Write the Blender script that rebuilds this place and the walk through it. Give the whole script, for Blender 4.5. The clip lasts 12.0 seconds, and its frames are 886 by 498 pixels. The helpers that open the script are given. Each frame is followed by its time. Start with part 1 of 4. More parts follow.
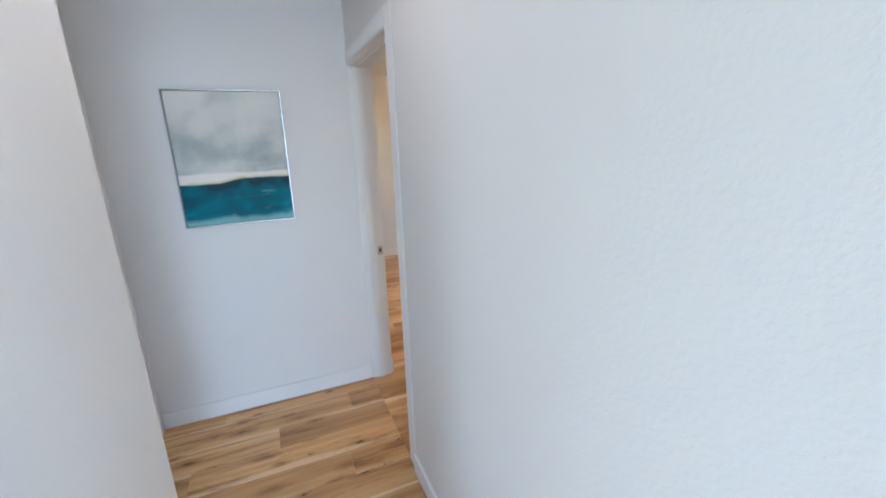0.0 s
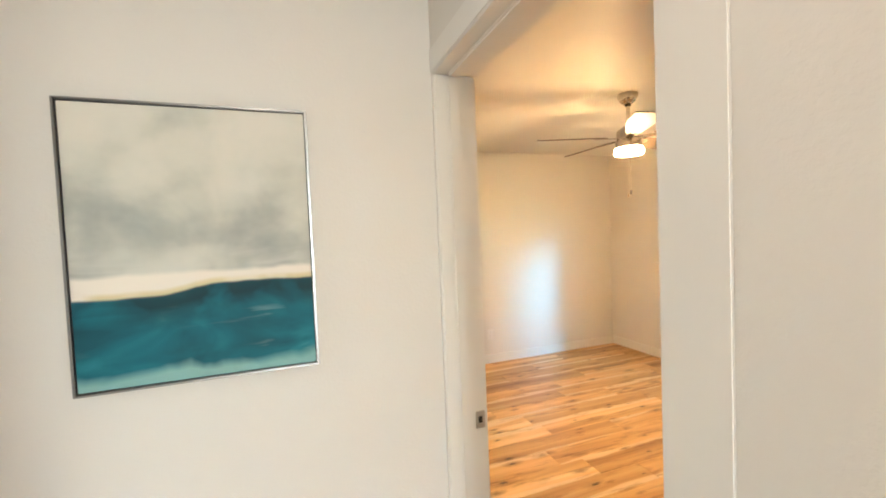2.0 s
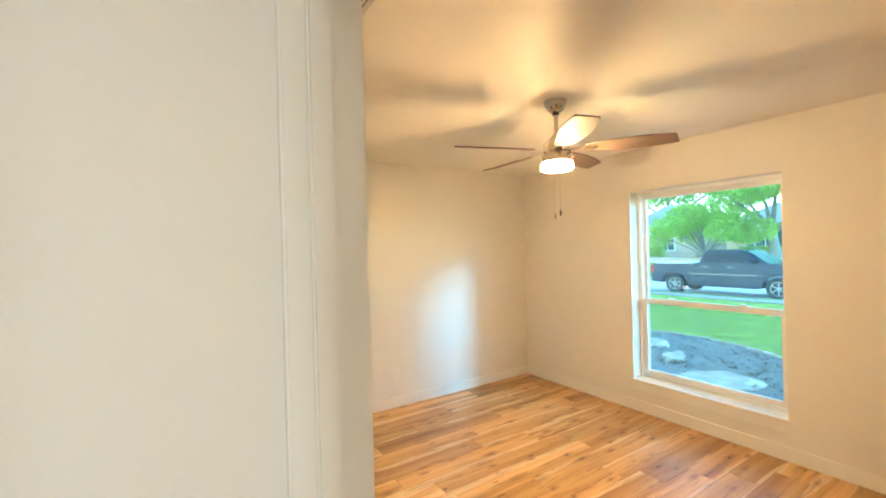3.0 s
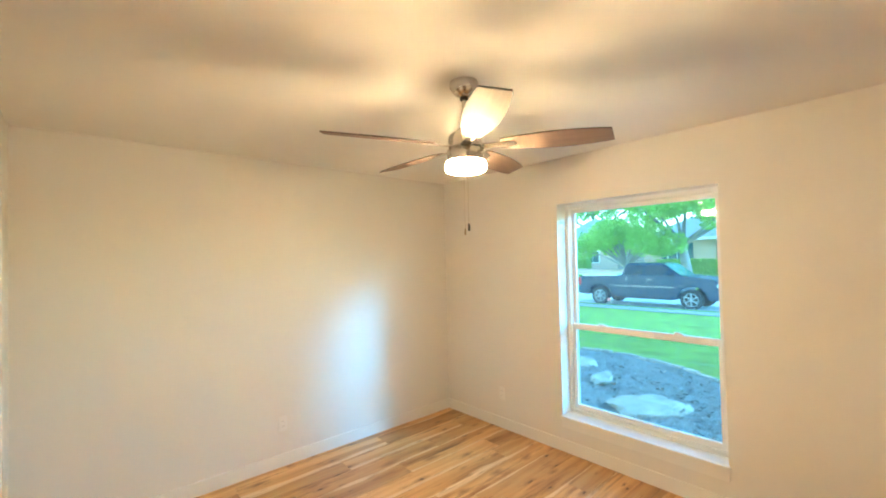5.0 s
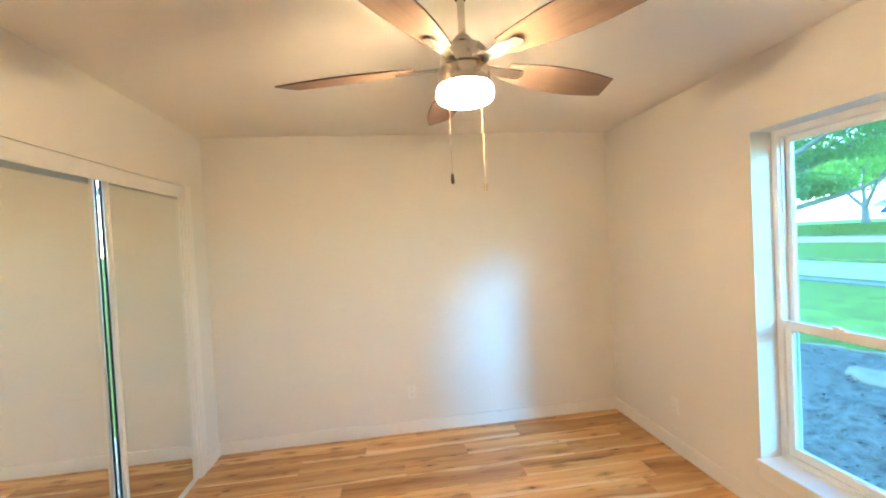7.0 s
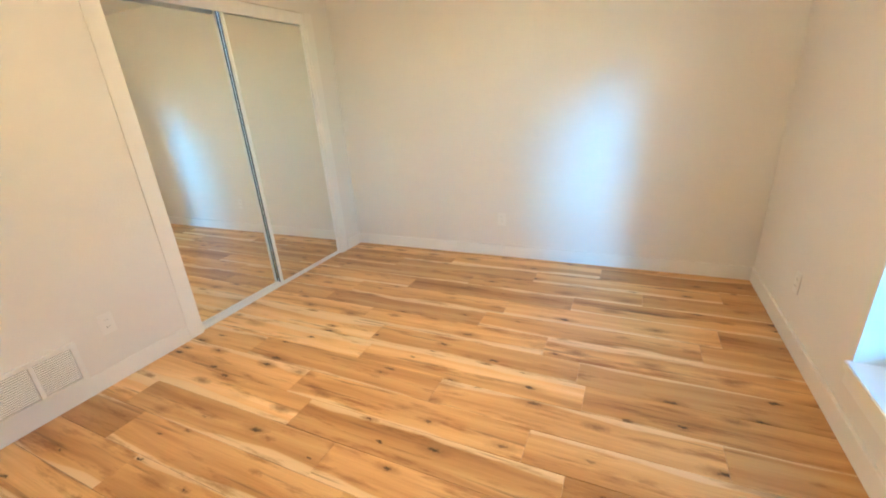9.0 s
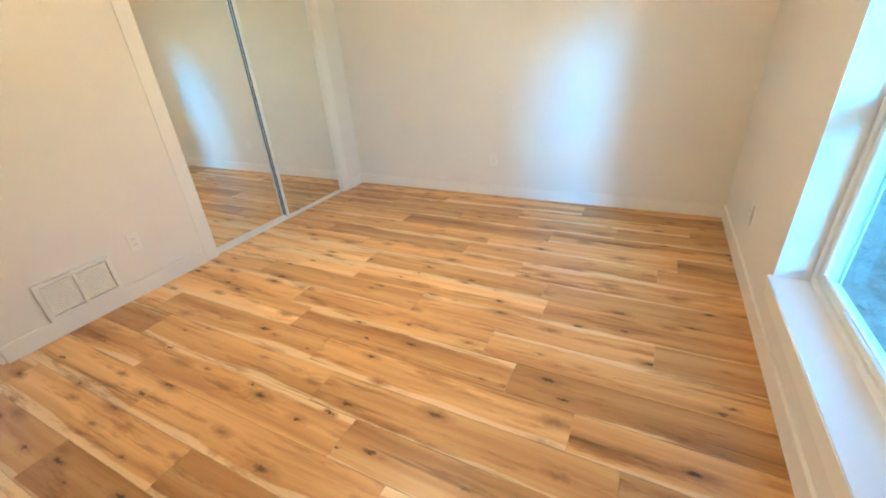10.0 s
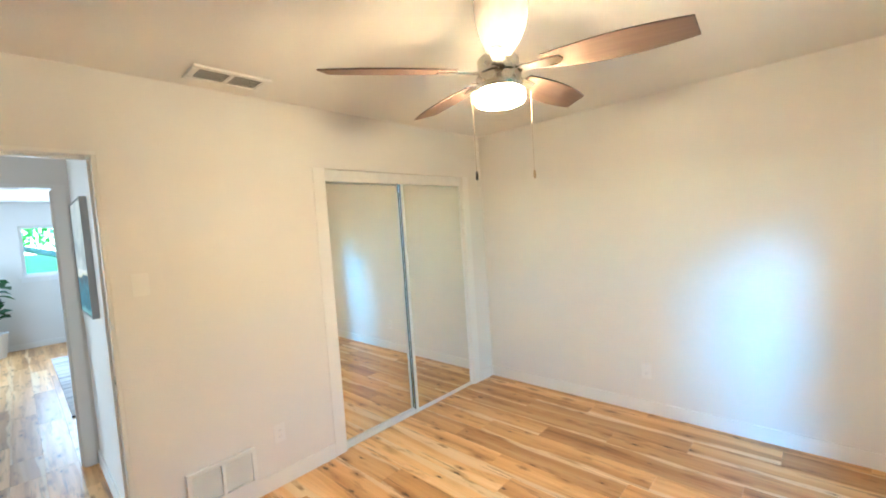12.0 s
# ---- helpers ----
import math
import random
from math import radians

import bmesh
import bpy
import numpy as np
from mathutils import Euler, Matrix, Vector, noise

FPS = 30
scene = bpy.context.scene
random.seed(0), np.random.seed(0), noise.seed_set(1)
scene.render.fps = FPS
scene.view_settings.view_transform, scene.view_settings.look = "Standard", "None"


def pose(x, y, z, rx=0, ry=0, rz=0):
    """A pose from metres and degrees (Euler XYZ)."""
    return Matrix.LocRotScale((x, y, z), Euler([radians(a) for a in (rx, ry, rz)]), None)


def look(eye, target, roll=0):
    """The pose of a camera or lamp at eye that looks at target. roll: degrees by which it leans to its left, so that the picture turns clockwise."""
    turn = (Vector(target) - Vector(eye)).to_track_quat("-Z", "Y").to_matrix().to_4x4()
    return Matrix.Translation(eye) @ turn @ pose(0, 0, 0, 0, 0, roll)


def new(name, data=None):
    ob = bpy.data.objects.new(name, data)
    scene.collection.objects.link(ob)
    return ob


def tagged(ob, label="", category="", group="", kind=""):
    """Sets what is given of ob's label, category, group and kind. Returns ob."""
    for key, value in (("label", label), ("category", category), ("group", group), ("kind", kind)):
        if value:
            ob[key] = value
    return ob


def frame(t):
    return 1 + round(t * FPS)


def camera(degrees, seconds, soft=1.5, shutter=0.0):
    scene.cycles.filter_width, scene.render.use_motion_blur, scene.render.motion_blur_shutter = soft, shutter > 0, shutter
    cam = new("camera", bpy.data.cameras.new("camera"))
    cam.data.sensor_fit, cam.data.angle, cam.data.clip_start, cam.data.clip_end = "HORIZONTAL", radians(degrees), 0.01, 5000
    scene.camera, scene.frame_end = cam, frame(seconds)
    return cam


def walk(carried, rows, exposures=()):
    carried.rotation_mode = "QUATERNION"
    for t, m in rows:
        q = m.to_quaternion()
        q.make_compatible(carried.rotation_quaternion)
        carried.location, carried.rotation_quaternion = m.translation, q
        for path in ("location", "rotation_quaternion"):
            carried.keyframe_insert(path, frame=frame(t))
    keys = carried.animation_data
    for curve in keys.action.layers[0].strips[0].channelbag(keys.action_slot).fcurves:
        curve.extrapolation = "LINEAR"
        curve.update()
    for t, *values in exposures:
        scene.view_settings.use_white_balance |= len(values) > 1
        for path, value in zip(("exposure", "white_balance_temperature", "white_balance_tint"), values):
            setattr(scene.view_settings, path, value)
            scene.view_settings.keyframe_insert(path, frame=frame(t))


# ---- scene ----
cam = camera(95.0, 12.0, soft=1.9)
PATH = [
    (0, (-0.636, -5.546, 1.595), (0.108, -3.763, 1.078), -1.8),
    (0.5, (-0.659, -5.19, 1.567), (0.003, -3.324, 1.287), -2.0),
    (0.9, (-0.613, -4.897, 1.544), (0.052, -3.018, 1.381), -2.5),
    (1.5, (-0.629, -4.514, 1.535), (0.008, -2.621, 1.436), -2.6),
    (2, (-0.571, -4.223, 1.531), (0.114, -2.346, 1.454), -2.4),
    (2.5, (-0.433, -3.921, 1.539), (0.422, -2.113, 1.503), -2.2),
    (3, (-0.274, -3.686, 1.566), (0.809, -2.004, 1.565), -1.5),
    (3.5, (-0.132, -3.47, 1.6), (1.157, -1.941, 1.623), -1.2),
    (5.3, (0.441, -3.315, 1.624), (1.767, -1.818, 1.672), -1.4),
    (5.5, (0.536, -3.301, 1.624), (1.799, -1.752, 1.676), -1.5),
    (6, (0.83, -3.273, 1.627), (1.881, -1.573, 1.674), -2.0),
    (6.5, (1.128, -3.322, 1.593), (1.821, -1.446, 1.619), -2.5),
    (7, (1.36, -3.331, 1.567), (1.637, -1.351, 1.524), -3.0),
    (7.2, (1.464, -3.31, 1.547), (1.577, -1.314, 1.465), -3.1),
    (8.8, (2.419, -3.185, 1.373), (1.64, -1.453, 0.744), -4.0),
    (9, (2.474, -3.208, 1.347), (1.663, -1.521, 0.643), -4.1),
    (9.5, (2.663, -3.302, 1.278), (1.821, -1.71, 0.408), -4.4),
    (10, (2.738, -3.393, 1.303), (1.9, -1.822, 0.392), -4.2),
    (10.5, (2.738, -3.487, 1.424), (1.881, -1.881, 0.594), -3.9),
    (11, (2.743, -3.523, 1.508), (1.823, -1.842, 0.936), -3.6),
    (11.5, (2.688, -3.453, 1.53), (1.65, -1.768, 1.24), -3.6),
    (12, (2.541, -3.317, 1.575), (1.169, -1.866, 1.463), -3.9),
]
EXPO = [(0.0, 3.06, 5050, 12), (0.5, 3.39, 5550, 15), (0.9, 3.48, 6050, 14), (1.5, 3.57, 6450, 13), (2.0, 3.56, 6750, 12), (2.5, 3.50, 6750, 8), (3.0, 3.48, 6600, 7), (3.5, 3.51, 6350, 3), (5.3, 3.46, 5650, 3), (6.0, 3.40, 5600, 4), (7.0, 3.43, 5650, 8), (9.0, 3.45, 5400, 6), (10.5, 3.42, 5250, 4), (11.0, 3.35, 5250, 4), (11.5, 3.32, 5300, 5), (12.0, 3.62, 5050, 3)]
walk(cam, [(t, look(eye, target, roll)) for t, eye, target, roll in PATH], EXPO)

# ---- world, sun, large lights ----
SUN_TO = Vector((1.25, -2.0, 0.71)).normalized()
world = bpy.data.worlds.new("sky")
world.use_nodes = True
scene.world = world
wn, wl = world.node_tree.nodes, world.node_tree.links
sky = wn.new("ShaderNodeTexSky")
sky.sky_type, sky.sun_disc = "NISHITA", False
sky.sun_elevation, sky.sun_rotation = math.asin(SUN_TO.z), math.atan2(SUN_TO.x, SUN_TO.y)
sky.dust_density, sky.ozone_density = 0.0, 2.2
wl.new(sky.outputs[0], wn["Background"].inputs[0])
wn["Background"].inputs[1].default_value = 0.148

sun = new("sun", bpy.data.lights.new("sun", "SUN"))
sun.data.energy, sun.data.angle, sun.data.color = 0.40, radians(11.0), (0.08, 0.50, 0.90)
sun.matrix_world = look((30, -60, 20), Vector((30, -60, 20)) - SUN_TO)

def daylight_panel(name, eye, target, w, h, watts, colour=(0.80, 0.90, 1.0)):
    ob = new(name, bpy.data.lights.new(name, "AREA"))
    ob.data.shape, ob.data.size, ob.data.size_y = "RECTANGLE", w, h
    ob.data.energy, ob.data.color = watts, colour
    ob.matrix_world = look(eye, target)
    return ob

# three unseen daylight panels, added to brighten the hall walls
daylight_panel("added_daylight_living", (-4.90, -7.6, 1.45), (-0.5, -4.6, 1.35), 2.2, 1.5, 5.2, (0.88, 0.94, 1.0))
daylight_panel("added_daylight_east", (-0.16, -7.1, 1.1), (-1.2, -5.9, 1.3), 0.9, 1.9, 3.4, (0.88, 0.94, 1.0))
daylight_panel("added_daylight_south", (-0.75, -8.84, 1.2), (-0.75, -6, 1.3), 0.9, 1.9, 4.6, (0.86, 0.94, 1.0))
daylight_panel("daylight_west_window", (-7.15, -2.735, 1.63), (-6, -2.735, 1.5), 0.95, 0.8, 3.2)
# unseen panel, added to brighten the other room from the south
daylight_panel("added_daylight_west_room", (-5.0, -4.62, 1.4), (-5.0, -3, 1.2), 2.0, 1.4, 5.0)

# ---- materials ----
def mat(name):
    m = bpy.data.materials.new(name)
    m.use_nodes = True
    return m, m.node_tree.nodes, m.node_tree.links, m.node_tree.nodes["Principled BSDF"]

def node(n, kind, **values):
    made = n.new(kind)
    for key, v in values.items():
        if key in made.inputs:
            made.inputs[key].default_value = v
    return made

def ramp(n, l, fac, stops):
    r = n.new("ShaderNodeValToRGB")
    while len(r.color_ramp.elements) < len(stops):
        r.color_ramp.elements.new(0.5)
    for e, (p, c) in zip(r.color_ramp.elements, stops):
        e.position, e.color = p, (*c, 1) if len(c) == 3 else (c[0], c[0], c[0], 1)
    l.new(fac, r.inputs[0])
    return r.outputs[0]

def mixed(n, l, fac, a, b, mode="MIX"):
    m = n.new("ShaderNodeMix")
    m.data_type, m.blend_type = "RGBA", mode
    for v, i in ((fac, 0), (a, 6), (b, 7)):
        if isinstance(v, (int, float)):
            m.inputs[i].default_value = v
        elif isinstance(v, tuple):
            m.inputs[i].default_value = (*v, 1)
        else:
            l.new(v, m.inputs[i])
    return m.outputs[2]

def stretched(n, l, scale, out=3, offset=None):
    co = n.new("ShaderNodeTexCoord")
    mp = n.new("ShaderNodeMapping")
    mp.inputs["Scale"].default_value = scale
    l.new(co.outputs[out], mp.inputs[0])
    if offset:
        l.new(offset, mp.inputs["Location"])
    return mp.outputs[0]

def world_place(n, l, scale):
    g = n.new("ShaderNodeNewGeometry")
    mp = n.new("ShaderNodeMapping")
    mp.inputs["Scale"].default_value = scale
    l.new(g.outputs["Position"], mp.inputs[0])
    return mp.outputs[0]

def noisy(n, l, vec, scale, detail=3.0, rough=0.5):
    t = node(n, "ShaderNodeTexNoise", Scale=scale, Detail=detail, Roughness=rough)
    l.new(vec, t.inputs["Vector"])
    return t.outputs[0]

def relief(n, l, b, height, strength, distance=0.002, normal=None):
    k = node(n, "ShaderNodeBump", Strength=strength, Distance=distance)
    l.new(height, k.inputs["Height"])
    if normal:
        l.new(normal, k.inputs["Normal"])
    l.new(k.outputs[0], b.inputs["Normal"])
    return k.outputs[0]

def plain(name, colour, rough=0.5, metal=0.0, vary=0.06, scale=6.0, bump=0.0, bump_scale=120.0, distance=0.001):
    m, n, l, b = mat(name)
    p = world_place(n, l, (1, 1, 1))
    dark = tuple(c * (1 - vary) for c in colour)
    lite = tuple(min(1, c * (1 + vary)) for c in colour)
    l.new(ramp(n, l, noisy(n, l, p, scale, 5), [(0.3, dark), (0.7, lite)]), b.inputs["Base Color"])
    l.new(ramp(n, l, noisy(n, l, p, scale * 3.1, 4), [(0.3, (rough * 0.88,)), (0.7, (min(1, rough * 1.1),))]), b.inputs["Roughness"])
    b.inputs["Metallic"].default_value = metal
    if bump:
        relief(n, l, b, noisy(n, l, p, bump_scale, 3), bump, distance)
    return m

def wall_paint(name, colour):
    m, n, l, b = mat(name)
    p = world_place(n, l, (1, 1, 1))
    l.new(ramp(n, l, noisy(n, l, p, 1.3, 4), [(0.3, tuple(c * 0.97 for c in colour)), (0.7, colour)]), b.inputs["Base Color"])
    b.inputs["Roughness"].default_value = 0.55
    first = relief(n, l, b, noisy(n, l, p, 7, 2), 0.03, 0.01)
    relief(n, l, b, ramp(n, l, noisy(n, l, p, 95, 3, 0.55), [(0.42, (0,)), (0.62, (1,))]), 0.20, 0.0012, first)
    return m

WALL = wall_paint("warm white wall paint", (0.765, 0.74, 0.70))
CEIL = wall_paint("flat white ceiling paint", (0.80, 0.78, 0.74))
TRIM = plain("white semi-gloss trim paint", (0.80, 0.785, 0.75), 0.36, vary=0.02, scale=3, bump=0.03, bump_scale=60)
VINYL = plain("white window vinyl", (0.82, 0.82, 0.80), 0.32, vary=0.015)
PLASTIC = plain("white plastic", (0.80, 0.785, 0.75), 0.35, vary=0.01)
GRILLE = plain("white enamelled metal", (0.78, 0.77, 0.74), 0.4, vary=0.02)
DARK = plain("dark recess", (0.035, 0.033, 0.03), 0.8)
NICKEL = plain("brushed nickel", (0.56, 0.53, 0.49), 0.27, 1.0, vary=0.03, scale=3)
CHROME = plain("polished chrome", (0.32, 0.32, 0.32), 0.32, 1.0, vary=0.02)
ALU = plain("satin aluminium", (0.80, 0.80, 0.79), 0.42, 0.30, vary=0.03, scale=15)
BLACK = plain("black rubber", (0.02, 0.02, 0.02), 0.6)
BRASS = plain("pale brass chain", (0.38, 0.30, 0.20), 0.4, 1.0)

def mirror_glass():
    m, n, l, b = mat("silvered mirror glass")
    b.inputs["Metallic"].default_value = 1
    b.inputs["Roughness"].default_value = 0.004
    b.inputs["Base Color"].default_value = (0.86, 0.89, 0.85, 1)
    return m
MIRROR = mirror_glass()

def pane_glass(name="clear window glass", tint=(0.80, 0.985, 1.0)):
    m, n, l, b = mat(name)
    n.remove(b)
    t = node(n, "ShaderNodeBsdfTransparent", Color=(*tint, 1))
    g = node(n, "ShaderNodeBsdfGlossy", Roughness=0.0)
    w = node(n, "ShaderNodeLayerWeight", Blend=0.5)
    p = n.new("ShaderNodeMath"); p.operation = "POWER"; p.inputs[1].default_value = 5.0
    f = n.new("ShaderNodeMath"); f.operation = "MULTIPLY_ADD"; f.inputs[1].default_value = 0.95; f.inputs[2].default_value = 0.035
    l.new(w.outputs["Facing"], p.inputs[0]); l.new(p.outputs[0], f.inputs[0])
    x = n.new("ShaderNodeMixShader")
    l.new(f.outputs[0], x.inputs[0]); l.new(t.outputs[0], x.inputs[1]); l.new(g.outputs[0], x.inputs[2])
    # thin translucent film, added to lay a pale haze over the view outside
    veil = node(n, "ShaderNodeBsdfTranslucent", Color=(0.85, 0.95, 1.0, 1))
    film = n.new("ShaderNodeMixShader")
    l.new(ramp(n, l, noisy(n, l, world_place(n, l, (1, 1, 1)), 3.0, 4), [(0.3, (0.009,)), (0.7, (0.015,))]), film.inputs[0])
    l.new(x.outputs[0], film.inputs[1]); l.new(veil.outputs[0], film.inputs[2])
    l.new(film.outputs[0], n["Material Output"].inputs[0])
    return m
GLASS = pane_glass()

def screen_mesh():
    m, n, l, b = mat("grey insect screen mesh")
    b.inputs["Base Color"].default_value = (0.10, 0.11, 0.12, 1)
    t = n.new("ShaderNodeBsdfTransparent")
    x = node(n, "ShaderNodeMixShader", Fac=0.14)
    l.new(t.outputs[0], x.inputs[1]); l.new(b.outputs[0], x.inputs[2])
    l.new(x.outputs[0], n["Material Output"].inputs[0])
    return m
SCREEN = screen_mesh()

def glowing(name, colour, strength):
    m, n, l, b = mat(name)
    b.inputs["Base Color"].default_value = (0.9, 0.87, 0.8, 1)
    b.inputs["Emission Color"].default_value = (*colour, 1)
    b.inputs["Emission Strength"].default_value = strength
    return m
LAMP = glowing("lit opal diffuser", (1.0, 0.66, 0.32), 36)
LAMP_CORE = glowing("lit lamp module", (1.0, 0.66, 0.32), 118)
HALL_LAMP = glowing("lit hall light diffuser", (1.0, 0.81, 0.68), 3.2)

def opal_glass():
    """Thin white glass that glows and lets part of the lamp through."""
    m, n, l, b = mat("lit opal glass")
    b.inputs["Base Color"].default_value = (0.9, 0.87, 0.8, 1)
    b.inputs["Emission Color"].default_value = (1.0, 0.66, 0.32, 1)
    b.inputs["Emission Strength"].default_value = 8
    t = n.new("ShaderNodeBsdfTransparent")
    x = node(n, "ShaderNodeMixShader", Fac=0.42)
    l.new(t.outputs[0], x.inputs[1]); l.new(b.outputs[0], x.inputs[2])
    l.new(x.outputs[0], n["Material Output"].inputs[0])
    return m
OPAL = opal_glass()

def plank_wood():
    m, n, l, b = mat("knotty oak plank")
    info = n.new("ShaderNodeObjectInfo")
    off = node(n, "ShaderNodeVectorMath")
    off.operation = "SCALE"
    off.inputs[0].default_value = (37.0, 91.0, 13.0)
    l.new(info.outputs["Random"], off.inputs["Scale"])
    o = off.outputs[0]
    # bends of the grain
    warp = noisy(n, l, stretched(n, l, (1.3, 5, 1), 3, o), 1.0, 2)
    add = node(n, "ShaderNodeVectorMath")
    add.operation = "MULTIPLY_ADD"
    cw = n.new("ShaderNodeCombineXYZ")
    l.new(warp, cw.inputs[1])
    l.new(cw.outputs[0], add.inputs[0])
    add.inputs[1].default_value = (0, 0.9, 0)
    l.new(stretched(n, l, (0.45, 11, 1), 3, o), add.inputs[2])
    broad = noisy(n, l, add.outputs[0], 1.0, 3, 0.55)
    base = ramp(n, l, broad, [(0.28, (0.38, 0.190, 0.062)), (0.39, (0.53, 0.282, 0.098)), (0.50, (0.65, 0.370, 0.141)), (0.61, (0.73, 0.450, 0.188)), (0.72, (0.80, 0.55, 0.27))])
    # whole planks lighter and darker
    tone = ramp(n, l, info.outputs["Random"], [(0.0, (0.66, 0.60, 0.53)), (0.25, (0.86, 0.83, 0.79)), (0.55, (1.04, 1.03, 1.02)), (1.0, (1.18, 1.21, 1.24))])
    c = mixed(n, l, 1.0, base, tone, "MULTIPLY")
    fine = noisy(n, l, stretched(n, l, (5, 190, 1), 3, o), 1.0, 4, 0.6)
    c = mixed(n, l, ramp(n, l, fine, [(0.35, (0.22,)), (0.6, (0.0,))]), c, mixed(n, l, 1.0, c, (0.62, 0.55, 0.48), "MULTIPLY"))
    # sapwood along one edge
    loc = n.new("ShaderNodeTexCoord")
    yl = n.new("ShaderNodeSeparateXYZ")
    l.new(loc.outputs[3], yl.inputs[0])
    wavy = noisy(n, l, stretched(n, l, (1.1, 2.5, 1), 3, o), 1.0, 3, 0.45)
    edge = n.new("ShaderNodeMath"); edge.operation = "MULTIPLY_ADD"
    l.new(wavy, edge.inputs[0]); edge.inputs[1].default_value = 0.15; l.new(yl.outputs[1], edge.inputs[2])
    share = n.new("ShaderNodeMath"); share.operation = "MULTIPLY_ADD"
    l.new(info.outputs["Random"], share.inputs[0]); share.inputs[1].default_value = 0.035; l.new(edge.outputs[0], share.inputs[2])
    c = mixed(n, l, ramp(n, l, share.outputs[0], [(0.158, (0,)), (0.161, (0.62,)), (0.2, (0.85,))]), c, (0.82, 0.62, 0.36))
    # mineral streaks
    streak = noisy(n, l, stretched(n, l, (1.3, 34, 1), 3, o), 1.0, 3, 0.6)
    c = mixed(n, l, ramp(n, l, streak, [(0.30, (0.65,)), (0.39, (0.0,))]), c, (0.17, 0.088, 0.034))
    # brown clouds in the heartwood
    stain = noisy(n, l, stretched(n, l, (2.4, 15, 1), 3, o), 1.0, 6, 0.68)
    c = mixed(n, l, ramp(n, l, stain, [(0.33, (0.9,)), (0.46, (0.0,))]), c, mixed(n, l, 1.0, c, (0.55, 0.44, 0.34), "MULTIPLY"))
    # knots
    v = node(n, "ShaderNodeTexVoronoi", Scale=1.0, Randomness=1.0)
    v.voronoi_dimensions = "2D"
    wob = node(n, "ShaderNodeVectorMath")
    wob.operation = "MULTIPLY_ADD"
    nz = node(n, "ShaderNodeTexNoise", Scale=38.0, Detail=4.0, Roughness=0.75)
    l.new(stretched(n, l, (1, 1, 1), 3, o), nz.inputs["Vector"])
    l.new(nz.outputs[1], wob.inputs[0])
    wob.inputs[1].default_value = (0.22, 0.32, 0)
    l.new(stretched(n, l, (3.0, 8.6, 1), 3, o), wob.inputs[2])
    l.new(wob.outputs[0], v.inputs["Vector"])
    # knots of every size, some only a brown shade
    pick = n.new("ShaderNodeSeparateColor")
    l.new(v.outputs["Color"], pick.inputs[0])
    size = n.new("ShaderNodeMath")
    size.operation = "DIVIDE"
    l.new(v.outputs["Distance"], size.inputs[0])
    l.new(ramp(n, l, pick.outputs[1], [(0.0, (0.35,)), (0.5, (0.62,)), (1.0, (1.0,))]), size.inputs[1])
    deep = ramp(n, l, pick.outputs[0], [(0.35, (0.03,)), (0.65, (1.0,))])
    shallow = ramp(n, l, pick.outputs[2], [(0.2, (0.2,)), (0.6, (1.0,))])
    halo = ramp(n, l, size.outputs[0], [(0.07, (0.85,)), (0.36, (0.0,))])
    c = mixed(n, l, mixed(n, l, 1.0, halo, shallow, "MULTIPLY"), c, (0.29, 0.138, 0.043))
    core = ramp(n, l, size.outputs[0], [(0.045, (0.95,)), (0.12, (0.0,))])
    c = mixed(n, l, mixed(n, l, 1.0, core, deep, "MULTIPLY"), c, (0.055, 0.026, 0.010))
    l.new(c, b.inputs["Base Color"])
    l.new(ramp(n, l, broad, [(0.3, (0.38,)), (0.7, (0.30,))]), b.inputs["Roughness"])
    relief(n, l, b, fine, 0.10, 0.0006)
    return m
PLANK = plank_wood()

def blade_wood():
    m, n, l, b = mat("grey walnut blade veneer")
    g = noisy(n, l, stretched(n, l, (3, 60, 3), 3), 1.0, 4, 0.6)
    l.new(ramp(n, l, g, [(0.3, (0.165, 0.112, 0.088)), (0.7, (0.205, 0.143, 0.114))]), b.inputs["Base Color"])
    b.inputs["Roughness"].default_value = 0.6
    b.inputs["Specular IOR Level"].default_value = 0.12
    return m
BLADE = blade_wood()
BLADE_EDGE = plain("dark blade edge", (0.045, 0.03, 0.025), 0.5)

def brick_far(name, a, c2, mortar):
    m, n, l, b = mat(name)
    t = node(n, "ShaderNodeTexBrick", Scale=1.0)
    t.inputs["Color1"].default_value, t.inputs["Color2"].default_value, t.inputs["Mortar"].default_value = (*a, 1), (*c2, 1), (*mortar, 1)
    t.inputs["Mortar Size"].default_value, t.inputs["Brick Width"].default_value, t.inputs["Row Height"].default_value = 0.008, 0.2, 0.075
    mp = n.new("ShaderNodeMapping")
    mp.inputs["Rotation"].default_value = (radians(90), 0, radians(90))
    g = n.new("ShaderNodeNewGeometry")
    cx = n.new("ShaderNodeSeparateXYZ"); cc = n.new("ShaderNodeCombineXYZ")
    l.new(g.outputs["Position"], cx.inputs[0]); l.new(cx.outputs[1], cc.inputs[0]); l.new(cx.outputs[2], cc.inputs[1])
    l.new(cc.outputs[0], t.inputs["Vector"])
    l.new(t.outputs[0], b.inputs["Base Color"])
    b.inputs["Roughness"].default_value = 0.85
    return m
BRICK_TAN = brick_far("tan brick", (0.60, 0.38, 0.23), (0.50, 0.31, 0.19), (0.52, 0.46, 0.40))
BRICK_PALE = brick_far("pale pink brick", (0.64, 0.44, 0.36), (0.54, 0.36, 0.30), (0.56, 0.50, 0.46))
ROOF = plain("grey asphalt shingle", (0.33, 0.32, 0.30), 0.9, vary=0.25, scale=9, bump=0.5, bump_scale=14, distance=0.02)
